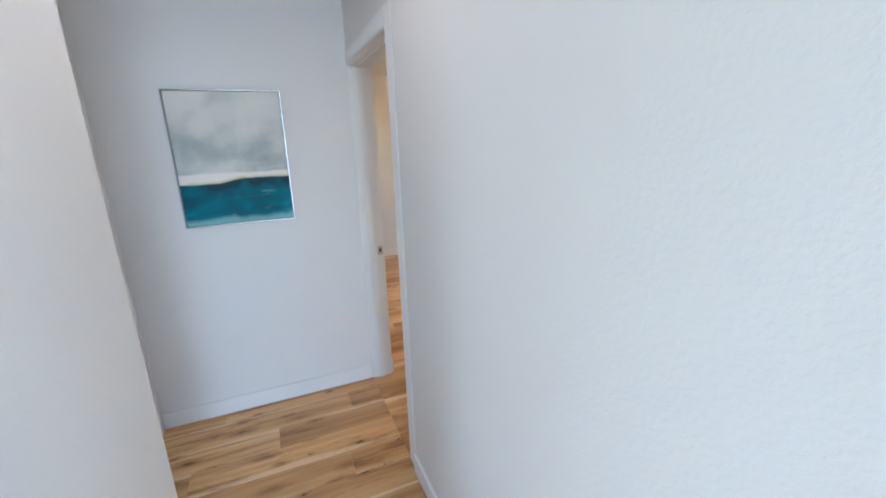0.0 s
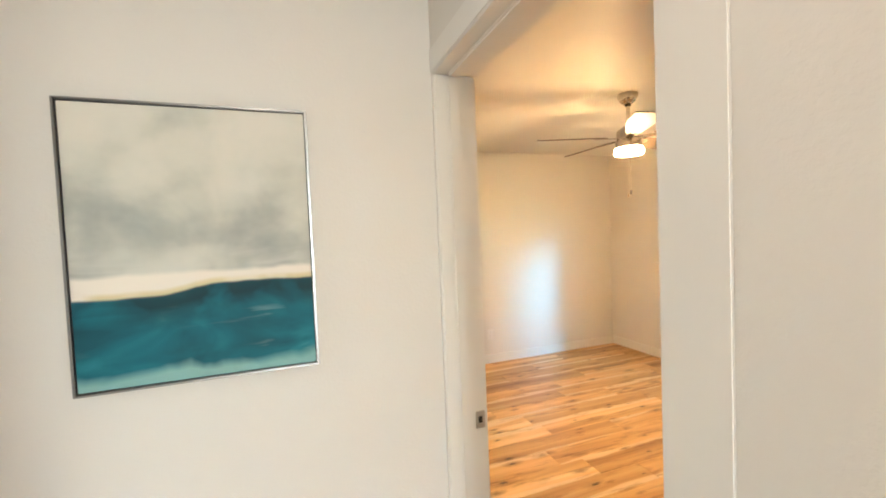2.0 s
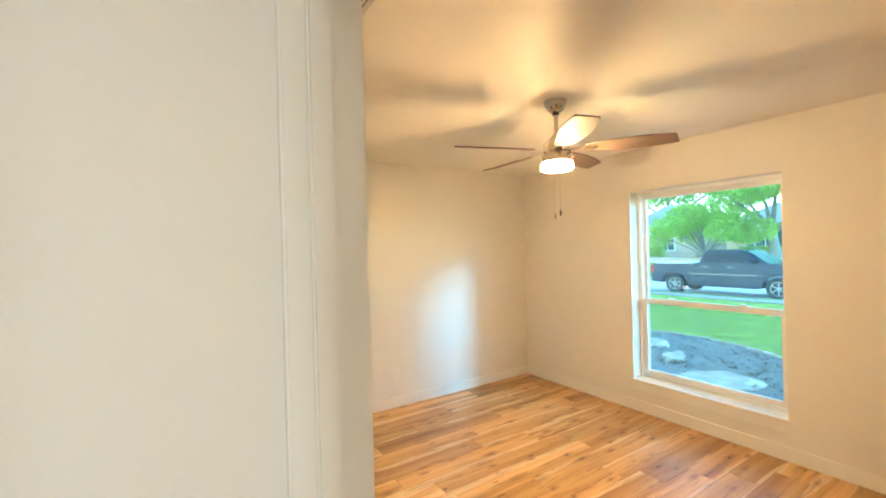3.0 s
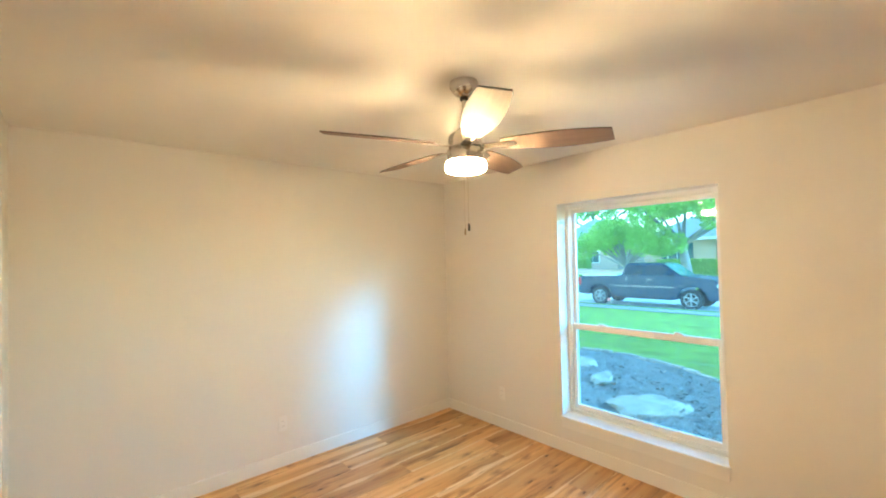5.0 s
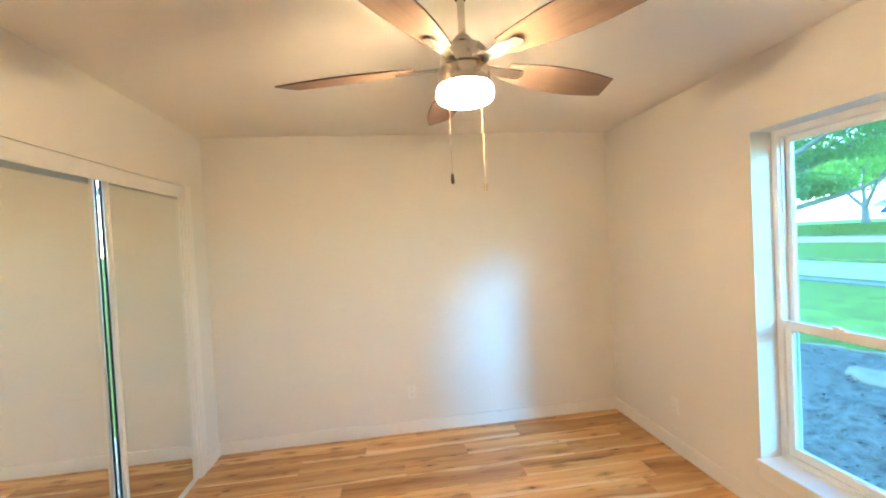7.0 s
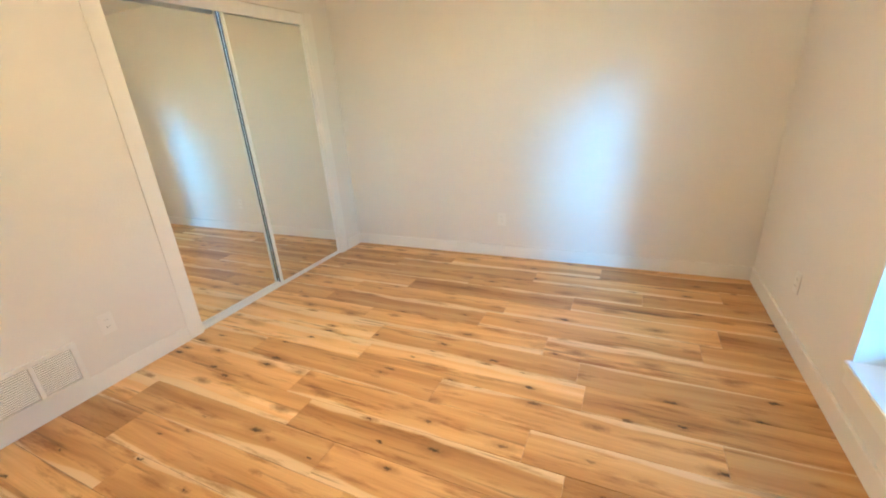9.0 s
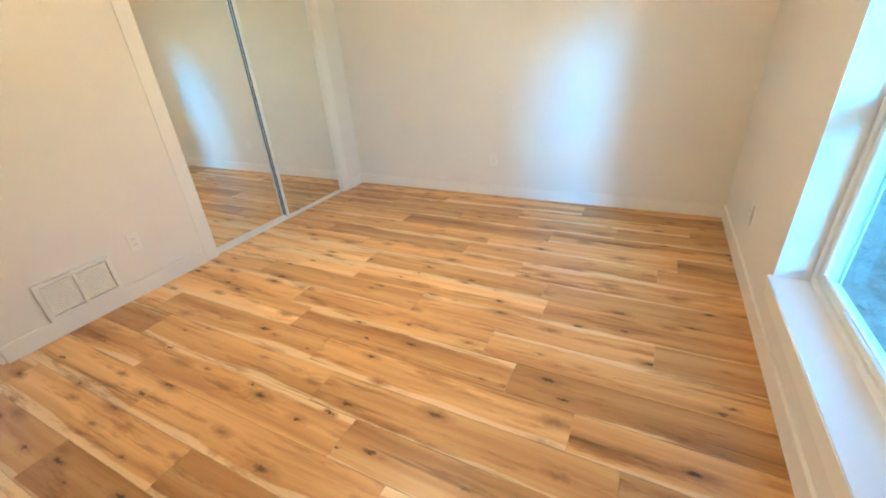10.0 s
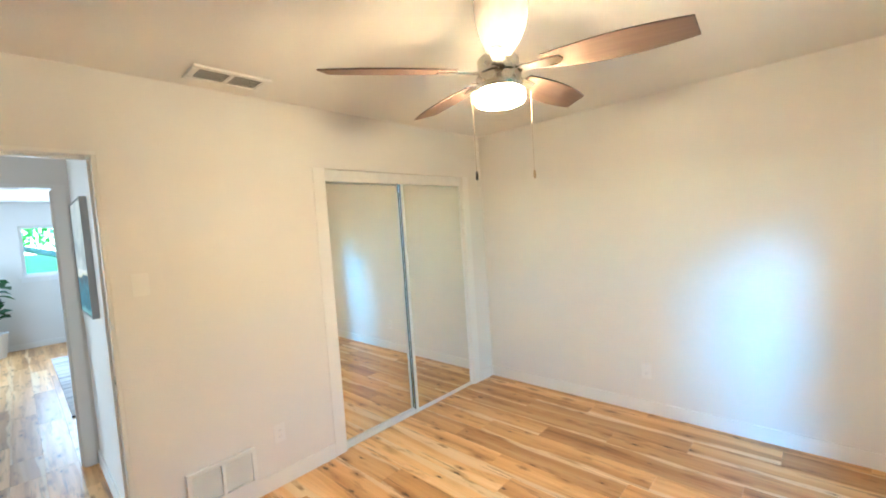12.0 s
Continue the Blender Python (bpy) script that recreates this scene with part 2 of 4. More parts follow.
CONCRETE = plain("pale concrete", (0.31, 0.295, 0.27), 0.85, vary=0.12, scale=2, bump=0.3, bump_scale=70)
STREET = plain("sun-bleached concrete road", (0.60, 0.57, 0.52), 0.9, vary=0.10, scale=0.7, bump=0.3, bump_scale=60)
GRASS = plain("mown lawn grass", (0.23, 0.32, 0.03), 0.9, vary=0.3, scale=2.4, bump=0.9, bump_scale=45, distance=0.03)
# mulch grey is raised, so the colour holds the haze of the screen
MULCH = plain("haze-lightened bark mulch", (0.22, 0.22, 0.195), 0.95, vary=0.5, scale=16, bump=1.0, bump_scale=38, distance=0.03)
STONE = plain("weathered limestone", (0.42, 0.37, 0.29), 0.85, vary=0.25, scale=5, bump=0.7, bump_scale=22, distance=0.02)
BARK = plain("grey oak bark", (0.27, 0.25, 0.23), 0.95, vary=0.3, scale=12, bump=0.8, bump_scale=30, distance=0.02)
TRUCK = plain("dark blue car paint", (0.004, 0.030, 0.072), 0.18, 0.0, vary=0.04)
TRUCK.node_tree.nodes["Principled BSDF"].inputs["Specular IOR Level"].default_value = 0.20
RIM = plain("grey alloy rim", (0.30, 0.32, 0.34), 0.35, 0.5)
TINTED = plain("tinted car glass", (0.006, 0.010, 0.014), 0.05)
TINTED.node_tree.nodes["Principled BSDF"].inputs["Specular IOR Level"].default_value = 0.25
SCREEN_GLASS = plain("pale green windscreen glass", (0.10, 0.18, 0.17), 0.06)
RED = plain("red tail-lamp plastic", (0.5, 0.02, 0.02), 0.25)
CLEAR = plain("clear headlamp plastic", (0.7, 0.72, 0.74), 0.15)
TEAL_DOOR = plain("dark teal window glass", (0.03, 0.09, 0.10), 0.12)
BLUE = plain("blue plastic", (0.02, 0.10, 0.42), 0.45)
AWNING = plain("blue canvas awning", (0.03, 0.13, 0.38), 0.8)
PINK = plain("pink flag plastic", (0.75, 0.25, 0.22), 0.6)

def leaf_material(name, a, c2):
    m, n, l, b = mat(name)
    g = n.new("ShaderNodeNewGeometry")
    l.new(ramp(n, l, g.outputs["Random Per Island"], [(0.0, a), (1.0, c2)]), b.inputs["Base Color"])
    b.inputs["Roughness"].default_value = 0.6
    tr = n.new("ShaderNodeBsdfTranslucent")
    l.new(ramp(n, l, g.outputs["Random Per Island"], [(0.0, a), (1.0, c2)]), tr.inputs[0])
    x = node(n, "ShaderNodeMixShader", Fac=0.5)
    l.new(b.outputs[0], x.inputs[1]); l.new(tr.outputs[0], x.inputs[2])
    l.new(x.outputs[0], n["Material Output"].inputs[0])
    return m
LEAF = leaf_material("fresh green leaves", (0.30, 0.50, 0.06), (0.50, 0.68, 0.16))
LEAF_DARK = leaf_material("dark oak leaves", (0.20, 0.36, 0.07), (0.38, 0.54, 0.15))
LEAF_HEDGE = leaf_material("clipped hedge leaves", (0.24, 0.38, 0.05), (0.38, 0.52, 0.12))
LEAF_FIG = leaf_material("glossy fig leaves", (0.015, 0.06, 0.015), (0.03, 0.10, 0.03))

# ---- helpers of this scene ----
def thing(name, label, category, at=(0, 0, 0), turn=0, group="", kind=""):
    ob = new(name)
    ob.matrix_basis = pose(*at, 0, 0, turn)
    return tagged(ob, label, category, group, kind)

def part(name, bm, material, parent=None, label="", smooth=False):
    me = bpy.data.meshes.new(name)
    bm.normal_update()
    bm.to_mesh(me)
    bm.free()
    for one in material if isinstance(material, (list, tuple)) else [material]:
        me.materials.append(one)
    if smooth:
        for p in me.polygons:
            p.use_smooth = True
        me.set_sharp_from_angle(angle=radians(40))
    ob = new(name, me)
    ob.parent = parent
    return tagged(ob, label)

def box(bm, x0, x1, y0, y1, z0, z1, bevel=0.0, m=None):
    geo = bmesh.ops.create_cube(bm, size=1)
    s = Matrix.Translation(((x0 + x1) / 2, (y0 + y1) / 2, (z0 + z1) / 2)) @ Matrix.Diagonal((abs(x1 - x0), abs(y1 - y0), abs(z1 - z0), 1))
    bmesh.ops.transform(bm, matrix=s, verts=geo["verts"])
    vs = geo["verts"]
    if bevel:
        es = list({e for v in vs for e in v.link_edges})
        r = bmesh.ops.bevel(bm, geom=es, offset=bevel, segments=2, affect="EDGES")
        vs = list({v for f in r["faces"] for v in f.verts} | {v for v in vs if v.is_valid})
    if m:
        bmesh.ops.transform(bm, matrix=m, verts=vs)
    return bm

def boxes(*rows, bevel=0.0):
    bm = bmesh.new()
    for r in rows:
        box(bm, *r, bevel=bevel)
    return bm

def lathe(bm, profile, steps=32, m=None, cap=True):
    rings = []
    for r, z in profile:
        rings.append([bm.verts.new((r * math.cos(2 * math.pi * i / steps), r * math.sin(2 * math.pi * i / steps), z)) for i in range(steps)])
    for a, c in zip(rings, rings[1:]):
        for i in range(steps):
            bm.faces.new((a[i], a[(i + 1) % steps], c[(i + 1) % steps], c[i]))
    if cap:
        bm.faces.new(rings[0][::-1])
        bm.faces.new(rings[-1])
    if m:
        bmesh.ops.transform(bm, matrix=m, verts=[v for ring in rings for v in ring])
    bmesh.ops.recalc_face_normals(bm, faces=bm.faces)
    return bm

def prism(bm, outline, z0, z1, m=None):
    lo = [bm.verts.new((x, y, z0)) for x, y in outline]
    hi = [bm.verts.new((x, y, z1)) for x, y in outline]
    n = len(outline)
    bm.faces.new(lo[::-1]); bm.faces.new(hi)
    for i in range(n):
        bm.faces.new((lo[i], lo[(i + 1) % n], hi[(i + 1) % n], hi[i]))
    if m:
        bmesh.ops.transform(bm, matrix=m, verts=lo + hi)
    bmesh.ops.recalc_face_normals(bm, faces=bm.faces)
    return bm

def limb(bm, a, c, r0, r1, steps=8):
    a, c = Vector(a), Vector(c)
    m = Matrix.Translation(a) @ (c - a).to_track_quat("Z", "Y").to_matrix().to_4x4()
    return lathe(bm, [(r0, 0), ((r0 + r1) / 2, (c - a).length / 2), (r1, (c - a).length)], steps, m)

def leaves(bm, rng, centre, radii, count, size, thin=0.55):
    """Small folded leaves strewn through an uneven shell."""
    for _ in range(count):
        d = Vector((rng.gauss(0, 1), rng.gauss(0, 1), rng.gauss(0, 1))).normalized()
        k = thin + (1 - thin) * rng.random() ** 0.5
        k *= 0.82 + 0.36 * noise.noise(d * 2.3 + Vector(centre))
        p = Vector((centre[0] + d.x * radii[0] * k, centre[1] + d.y * radii[1] * k, centre[2] + d.z * radii[2] * k))
        s = size * rng.uniform(0.6, 1.4)
        t = Euler((rng.uniform(0, 6.3), rng.uniform(0, 6.3), rng.uniform(0, 6.3))).to_matrix()
        a, b2, c, e = (bm.verts.new(p + t @ Vector(q)) for q in ((-s, 0, 0), (0, -s * 0.6, s * 0.15), (s, 0, 0), (0, s * 0.6, s * 0.15)))
        bm.faces.new((a, b2, c, e))

# ---- plan ----
W = 3.305          # window wall
S = -4.35          # south wall
H = 2.44           # ceilings
CL0, CL1, CLH = -0.305, -1.79, 2.03    # closet opening
DN, DS, DH = -3.004, -3.850, 2.045     # door opening
WY0, WY1, WZ0, WZ1 = -1.412, -2.577, 0.292, 2.054   # window opening
PY = -3.0          # end wall of the hall
HX = -1.397        # west wall of the hall's end
DN2 = -3.075       # north side of the opening in that wall
NX, NY = -1.05, -4.18  # corner where the hall narrows
T = 0.14

def structure(name, bm, material, label):
    return tagged(part(name, bm, material), label, name.split("_")[0], kind="structure")

# ---- walls ----
wall_west = structure("wall_west", boxes(
    (-T, 0, CL0, 0, 0, H), (-T, 0, CL1, CL0, CLH, H), (-T, 0, DN, CL1, 0, H), (-T, 0, DS, DN, DH, H), (-T, 0, S - 0.12, DS, 0, H)), WALL,
    "warm white painted wall with closet and doorway")
wall_north = structure("wall_north", boxes((-0.14, W + 0.2, 0, 0.14, -0.2, H)), WALL, "warm white painted bedroom wall")
wall_east = structure("wall_east", boxes(
    (W, W + 0.2, WY0, 0, -0.2, H), (W, W + 0.2, WY1, WY0, -0.2, WZ0 - 0.03), (W, W + 0.2, WY1, WY0, WZ1, H), (W, W + 0.2, S - 0.12, WY1, -0.2, H)), WALL,
    "warm white painted wall with a tall window")
wall_south = structure("wall_south", boxes((0, W, S - 0.12, S, 0, H)), WALL, "plain warm white painted wall")
wall_hall_end = structure("wall_hall_end", boxes((HX, -T, PY, PY + 0.12, 0, H)), WALL, "warm white wall at the hall's end")
wall_hall_west = structure("wall_hall_west", boxes(
    (HX - 0.13, HX, DN2, 0.55, 0, H), (HX - 0.13, HX, DS, DN2, DH, H), (HX - 0.13, HX, NY, DS, 0, H)), WALL, "white hall wall with a doorway")
wall_hall_near = structure("wall_hall_near", boxes((HX - 0.13, NX, -4.9, NY, 0, H), bevel=0.006), WALL, "white painted hall wall with an outer corner")
# the unseen opening is added for the daylight panel on the east side
wall_hall_east = structure("wall_hall_east", boxes((-T, 0, -9.0, -7.6, 0, H), (-T, 0, -7.6, -6.6, 2.1, H), (-T, 0, -6.6, S - 0.12, 0, H)), WALL, "long white painted hall wall")
# unseen walls, with openings added for the other two hall panels
wall_living_south = structure("wall_living_south", boxes((-5.1, -1.25, -9.0, -8.9, 0, H), (-1.25, -0.25, -9.0, -8.9, 2.2, H), (-0.25, -T, -9.0, -8.9, 0, H)), WALL, "plain white unseen living room wall with an added opening")
wall_living_west = structure("wall_living_west", boxes(
    (-5.1, -5.0, -8.9, -8.7, 0, H), (-5.1, -5.0, -6.5, -4.9, 0, H), (-5.1, -5.0, -8.7, -6.5, 0, 0.7), (-5.1, -5.0, -8.7, -6.5, 2.2, H)), WALL, "white unseen living room wall with a wide added opening")
wall_west_room = structure("wall_west_room_far", boxes(
    (-7.45, -7.2, -4.9, -3.22, 0, H), (-7.45, -7.2, -2.25, 0.55, 0, H), (-7.45, -7.2, -3.22, -2.25, 0, 1.21), (-7.45, -7.2, -3.22, -2.25, 2.05, H)), WALL, "white far wall with a window")
wall_west_room_n = structure("wall_west_room_north", boxes((-7.45, HX, 0.55, 0.7, 0, H)), WALL, "plain white bedroom wall")
# unseen wall, its opening added for the south daylight panel
wall_west_room_s = structure("wall_west_room_south", boxes(
    (-7.2, -6.05, -4.9, -4.7, 0, H), (-3.95, HX - 0.13, -4.9, -4.7, 0, H), (-6.05, -3.95, -4.9, -4.7, 0, 0.65), (-6.05, -3.95, -4.9, -4.7, 2.15, H)), WALL, "plain white unseen wall with a wide added opening")

# ---- ceilings ----
structure("ceiling_bedroom", boxes((-T, W + 0.2, S - 0.12, 0.14, H, H + 0.15)), CEIL, "flat white painted bedroom ceiling")
structure("ceiling_hall", boxes((HX - 0.13, -T, -4.9, PY + 0.12, H, H + 0.15), (-5.1, -T, -9.0, -4.9, H, H + 0.15)), CEIL, "flat white painted hall ceiling")
structure("ceiling_west_room", boxes((-7.45, HX - 0.13, -4.9, 0.7, H, H + 0.15)), CEIL, "flat white painted ceiling")

# ---- baseboards ----
def baseboard(label, *rows):
    structure("baseboard", boxes(*rows, bevel=0.002), TRIM, label)

B, BH = 0.014, 0.10
baseboard("white square-edged baseboard on the bedroom north wall", (0.0, W, -B, 0, 0, BH))
baseboard("white square-edged baseboard under the window", (W - B, W, S, -B, 0, BH))
baseboard("white square-edged baseboard beside the closet", (0, B, CL1 - 0.092, DN + 0.003, 0, BH))
baseboard("short white baseboard in the bedroom corner", (0, B, CL0 + 0.092, -B, 0, BH))
baseboard("white baseboard on the bedroom south wall", (B, W - B, S, S + B, 0, BH))
baseboard("white baseboard beside the bedroom doorway", (0, B, S + B, DS - 0.003, 0, BH))
baseboard("white baseboard under the painting", (HX + 0.01, -T - 0.008, PY - B, PY, 0, BH))
baseboard("white baseboard along the hall wall", (-T - B, -T, -8.9, DS - 0.081, 0, BH))
baseboard("white baseboard along the near hall wall", (NX, NX + B, -4.9, NY + B, 0, BH))
baseboard("white baseboard at the hall's recess", (HX, NX, NY, NY + B, 0, BH))
baseboard("white baseboard on the far wall of the other room", (-7.2, -7.2 + B, -4.7, 0.55, 0, BH))
baseboard("white baseboard on the north wall of the other room", (-7.2 + B, HX - 0.13, 0.55 - B, 0.55, 0, BH))

# ---- door frames ----
def door_frame(name, label, x0, x1, north):
    """Jambs and head of an open doorway through a wall from x0 to x1."""
    top = structure(name, boxes((x0 - 0.001, x1 + 0.001, DS, north, DH - 0.018, DH + 0.002), bevel=0.0015), TRIM, label)
    top["category"] = "door frame"
    part("jamb", boxes((x0 - 0.001, x1 + 0.001, north - 0.018, north + 0.002, 0, DH - 0.0185), bevel=0.005), TRIM, top)
    part("jamb", boxes((x0 - 0.001, x1 + 0.001, DS - 0.002, DS + 0.018, 0, DH - 0.0185), bevel=0.005), TRIM, top)
    return top

def casing(top, x0, x1, north, rise=0.06):
    """Flat boards over the head and down the south side."""
    part("casing_head", boxes((x0, x1, DS + 0.012, north, DH - 0.012, DH + rise), bevel=0.002), TRIM, top)
    part("casing_leg", boxes((x0, x1, DS - 0.080, DS + 0.011, 0, DH + rise), bevel=0.002), TRIM, top)

def strike(top, x, y, z):
    p = part("strike_plate", boxes((x - 0.016, x + 0.016, y - 0.0025, y + 0.002, z - 0.029, z + 0.029), bevel=0.001), NICKEL, top, "small satin nickel strike plate")
    part("latch_hole", boxes((x - 0.007, x + 0.007, y - 0.0035, y + 0.001, z - 0.011, z + 0.011), bevel=0.001), DARK, p)

door_1 = door_frame("door_1", "white painted frame of the open bedroom doorway", -T, 0.0, DN)
casing(door_1, -T - 0.0045, -T - 0.001, DN + 0.003)
part("door_stop", boxes((-0.10, -0.056, DN - 0.029, DN - 0.017, 0, DH - 0.03), bevel=0.005), TRIM, door_1)
part("door_stop", boxes((-0.10, -0.056, DS + 0.017, DS + 0.029, 0, DH - 0.03), bevel=0.005), TRIM, door_1)
part("door_stop", boxes((-0.10, -0.056, DS + 0.029, DN - 0.029, DH - 0.030, DH - 0.017), bevel=0.005), TRIM, door_1)
strike(door_1, -0.027, DN - 0.018, 0.915)

door_2 = door_frame("door_2", "white painted frame of the doorway to another room", HX - 0.13, HX, DN2)
casing(door_2, HX + 0.001, HX + 0.009, DN2 + 0.055, 0.006)
part("casing_leg", boxes((HX + 0.001, HX + 0.009, DN2 - 0.006, DN2 + 0.055, 0, DH - 0.0125), bevel=0.002), TRIM, door_2)
part("door_stop", boxes((HX - 0.075, HX - 0.032, DN2 - 0.029, DN2 - 0.017, 0, DH - 0.03), bevel=0.005), TRIM, door_2)
part("door_stop", boxes((HX - 0.075, HX - 0.032, DS + 0.017, DS + 0.029, 0, DH - 0.03), bevel=0.005), TRIM, door_2)
strike(door_2, HX - 0.10, DN2 - 0.018, 0.935)

# ---- window of the bedroom ----
def bedroom_window():
    x = W + 0.125
    win = structure("window_1", boxes(
        (x, x + 0.085, WY0 - 0.032, WY0, WZ0, WZ1), (x, x + 0.085, WY1, WY1 + 0.032, WZ0, WZ1),
        (x, x + 0.085, WY1 + 0.032, WY0 - 0.032, WZ1 - 0.034, WZ1), (x, x + 0.085, WY1 + 0.032, WY0 - 0.032, WZ0, WZ0 + 0.030), bevel=0.003), VINYL,
        "white vinyl single-hung window, closed, with half insect screen")
    a, c = WY1 + 0.033, WY0 - 0.033
    def sash(name, xs, z0, z1, rail_low, rail_top, stile):
        s = part(name, boxes((xs, xs + 0.028, c - stile, c, z0, z1), (xs, xs + 0.028, a, a + stile, z0, z1),
                             (xs, xs + 0.028, a + stile, c - stile, z0, z0 + rail_low), (xs, xs + 0.028, a + stile, c - stile, z1 - rail_top, z1), bevel=0.003), VINYL, win)
        pane = part("pane", boxes((xs + 0.011, xs + 0.017, a + stile - 0.004, c - stile + 0.004, z0 + rail_low - 0.004, z1 - rail_top + 0.004)), GLASS, s)
        pane.visible_shadow = False
        return s
    low = sash("lower_sash", x + 0.012, WZ0 + 0.031, 1.046, 0.045, 0.048, 0.034)
    sash("upper_sash", x + 0.046, 1.000, WZ1 - 0.035, 0.040, 0.034, 0.030)
    for y in (-1.72, -2.28):
        part("sash_lock", boxes((x - 0.003, x + 0.018, y - 0.028, y + 0.028, 1.047, 1.058), (x - 0.010, x + 0.010, y - 0.006, y + 0.032, 1.058, 1.066), bevel=0.002), VINYL, low)
    part("lift_rail", boxes((x + 0.002, x + 0.012, a + 0.3, c - 0.3, WZ0 + 0.066, WZ0 + 0.074), bevel=0.002), VINYL, low)
    part("balance_cover", boxes((x + 0.020, x + 0.040, c - 0.006, c + 0.012, 1.62, WZ1 - 0.036), bevel=0.002), VINYL, win)
    scr = part("insect_screen", boxes((x + 0.081, x + 0.0815, a + 0.01, c - 0.01, WZ0 + 0.032, 1.03)), SCREEN, win, "grey insect screen over the lower half")
    part("screen_frame", boxes((x + 0.078, x + 0.084, c - 0.016, c, WZ0 + 0.031, 1.035), (x + 0.078, x + 0.084, a, a + 0.016, WZ0 + 0.031, 1.035),
                               (x + 0.078, x + 0.084, a + 0.016, c - 0.016, 1.020, 1.035), bevel=0.001), VINYL, scr)
    part("window_sill", boxes((W - 0.022, x + 0.004, WY1 - 0.012, WY0 + 0.012, WZ0 - 0.030, WZ0 + 0.003), bevel=0.004), TRIM, win)
    part("apron", boxes((W - 0.011, W + 0.002, WY1 - 0.004, WY0 + 0.004, WZ0 - 0.092, WZ0 - 0.031), bevel=0.002), TRIM, win)
bedroom_window()

def plain_window(name, label, rows, pane_row):
    w = structure(name, boxes(*rows, bevel=0.003), VINYL, label)
    p = part("pane", boxes(pane_row), GLASS, w)
    p.visible_shadow = False
plain_window("window_2", "white framed window of the other room", [
    (-7.30, -7.24, -3.22, -3.18, 1.21, 2.05), (-7.30, -7.24, -2.29, -2.25, 1.21, 2.05), (-7.30, -7.24, -3.18, -2.29, 1.21, 1.25),
    (-7.30, -7.24, -3.18, -2.29, 2.01, 2.05), (-7.30, -7.24, -2.76, -2.72, 1.25, 2.01), (-7.24, -7.17, -3.27, -2.20, 1.175, 1.209), (-7.2, -7.185, -3.25, -2.22, 1.11, 1.174)], (-7.275, -7.270, -3.19, -2.28, 1.24, 2.02))

# ---- closet with mirror doors ----
def closet_trim():
    t = structure("trim_closet", boxes((0.001, 0.008, CL1 - 0.085, CL1, 0, CLH + 0.004), (0.001, 0.008, CL0, CL0 + 0.085, 0, CLH + 0.004), bevel=0.001), TRIM,
                  "flat white casing boards beside the closet opening")
    part("closet_jamb", boxes((-T, -0.001, CL1, CL1 + 0.012, 0, CLH)), TRIM, t)
    part("closet_jamb", boxes((-T, -0.001, CL0 - 0.012, CL0, 0, CLH)), TRIM, t)
    structure("wall_closet_back", boxes((-0.72, -0.70, CL1 - 0.2, 0, 0, H)), WALL, "plain white closet back wall")
    head = thing("sliding_door_track", "satin aluminium head track and floor track of closet doors", "door track", (0, (CL0 + CL1) / 2, 0))
    half = (CL0 - CL1) / 2 - 0.013
    part("fascia", boxes((-0.012, -0.004, -half, half, CLH - 0.085, CLH - 0.002), (-0.09, -0.012, -half, half, CLH - 0.012, CLH - 0.002), bevel=0.0015), ALU, head)
    part("floor_track", boxes((-0.085, -0.014, -half, half, 0.002, 0.006), (-0.018, -0.014, -half, half, 0.006, 0.013), (-0.048, -0.044, -half, half, 0.006, 0.014), (-0.085, -0.081, -half, half, 0.006, 0.014), bevel=0.0006), ALU, head)
    def leaf(y0, y1, x):
        d = thing("mirror_door", "frameless-looking sliding mirror door with slim aluminium stiles", "mirror door", (x, (y0 + y1) / 2, 0), group="sliding closet doors")
        h = abs(y1 - y0) / 2
        z0, z1 = 0.010, CLH - 0.03
        part("mirror", boxes((-0.004, 0.002, -h + 0.016, h - 0.016, z0 + 0.017, z1 - 0.02)), MIRROR, d)
        for s in (-1, 1):
            part("stile", boxes((-0.012, 0.008, s * h, s * (h - 0.019), z0, z1), bevel=0.003), ALU, d)
        part("bottom_rail", boxes((-0.010, 0.006, -h + 0.019, h - 0.019, z0, z0 + 0.020), bevel=0.002), ALU, d)
        part("top_rail", boxes((-0.010, 0.006, -h + 0.019, h - 0.019, z1 - 0.025, z1), bevel=0.002), ALU, d)
        part("bumper", boxes((0.008, 0.013, h - 0.020, h - 0.002, 1.885, 1.925), bevel=0.0006), PLASTIC, d)
        return d
    leaf(-1.060, CL0 - 0.014, -0.027)
    back = leaf(CL1 + 0.014, -1.025, -0.064)
    # black strip drawn in place of the shade where the doors overlap
    part("gap_shade", boxes((0.009, 0.018, 0.3435, 0.3475, 0.02, CLH - 0.05)), BLACK, back, "dark strip drawn as the shaded gap between the doors")
closet_trim()

# ---- wall fittings ----
def outlet(at, turn, group="wall outlets"):
    o = thing("wall_outlet", "white duplex wall outlet with cover plate above the baseboard", "outlet", at, turn, group)
    part("cover_plate", boxes((-0.035, 0.035, -0.006, 0.0, -0.0575, 0.0575), bevel=0.0025), PLASTIC, o)
    for s in (-1, 1):
        r = part("receptacle", boxes((-0.017, 0.017, -0.0085, -0.005, s * 0.0195 - 0.0135, s * 0.0195 + 0.0135), bevel=0.002), PLASTIC, o)
        for dx in (-0.0065, 0.0065):
            part("slot", boxes((dx - 0.001, dx + 0.001, -0.0090, -0.008, s * 0.0195 - 0.002, s * 0.0195 + 0.006)), DARK, r)
    part("screw", lathe(bmesh.new(), [(0.003, 0), (0.003, 0.0015)], 8, pose(0, -0.006, 0, 90)), GRILLE, o)
    return o
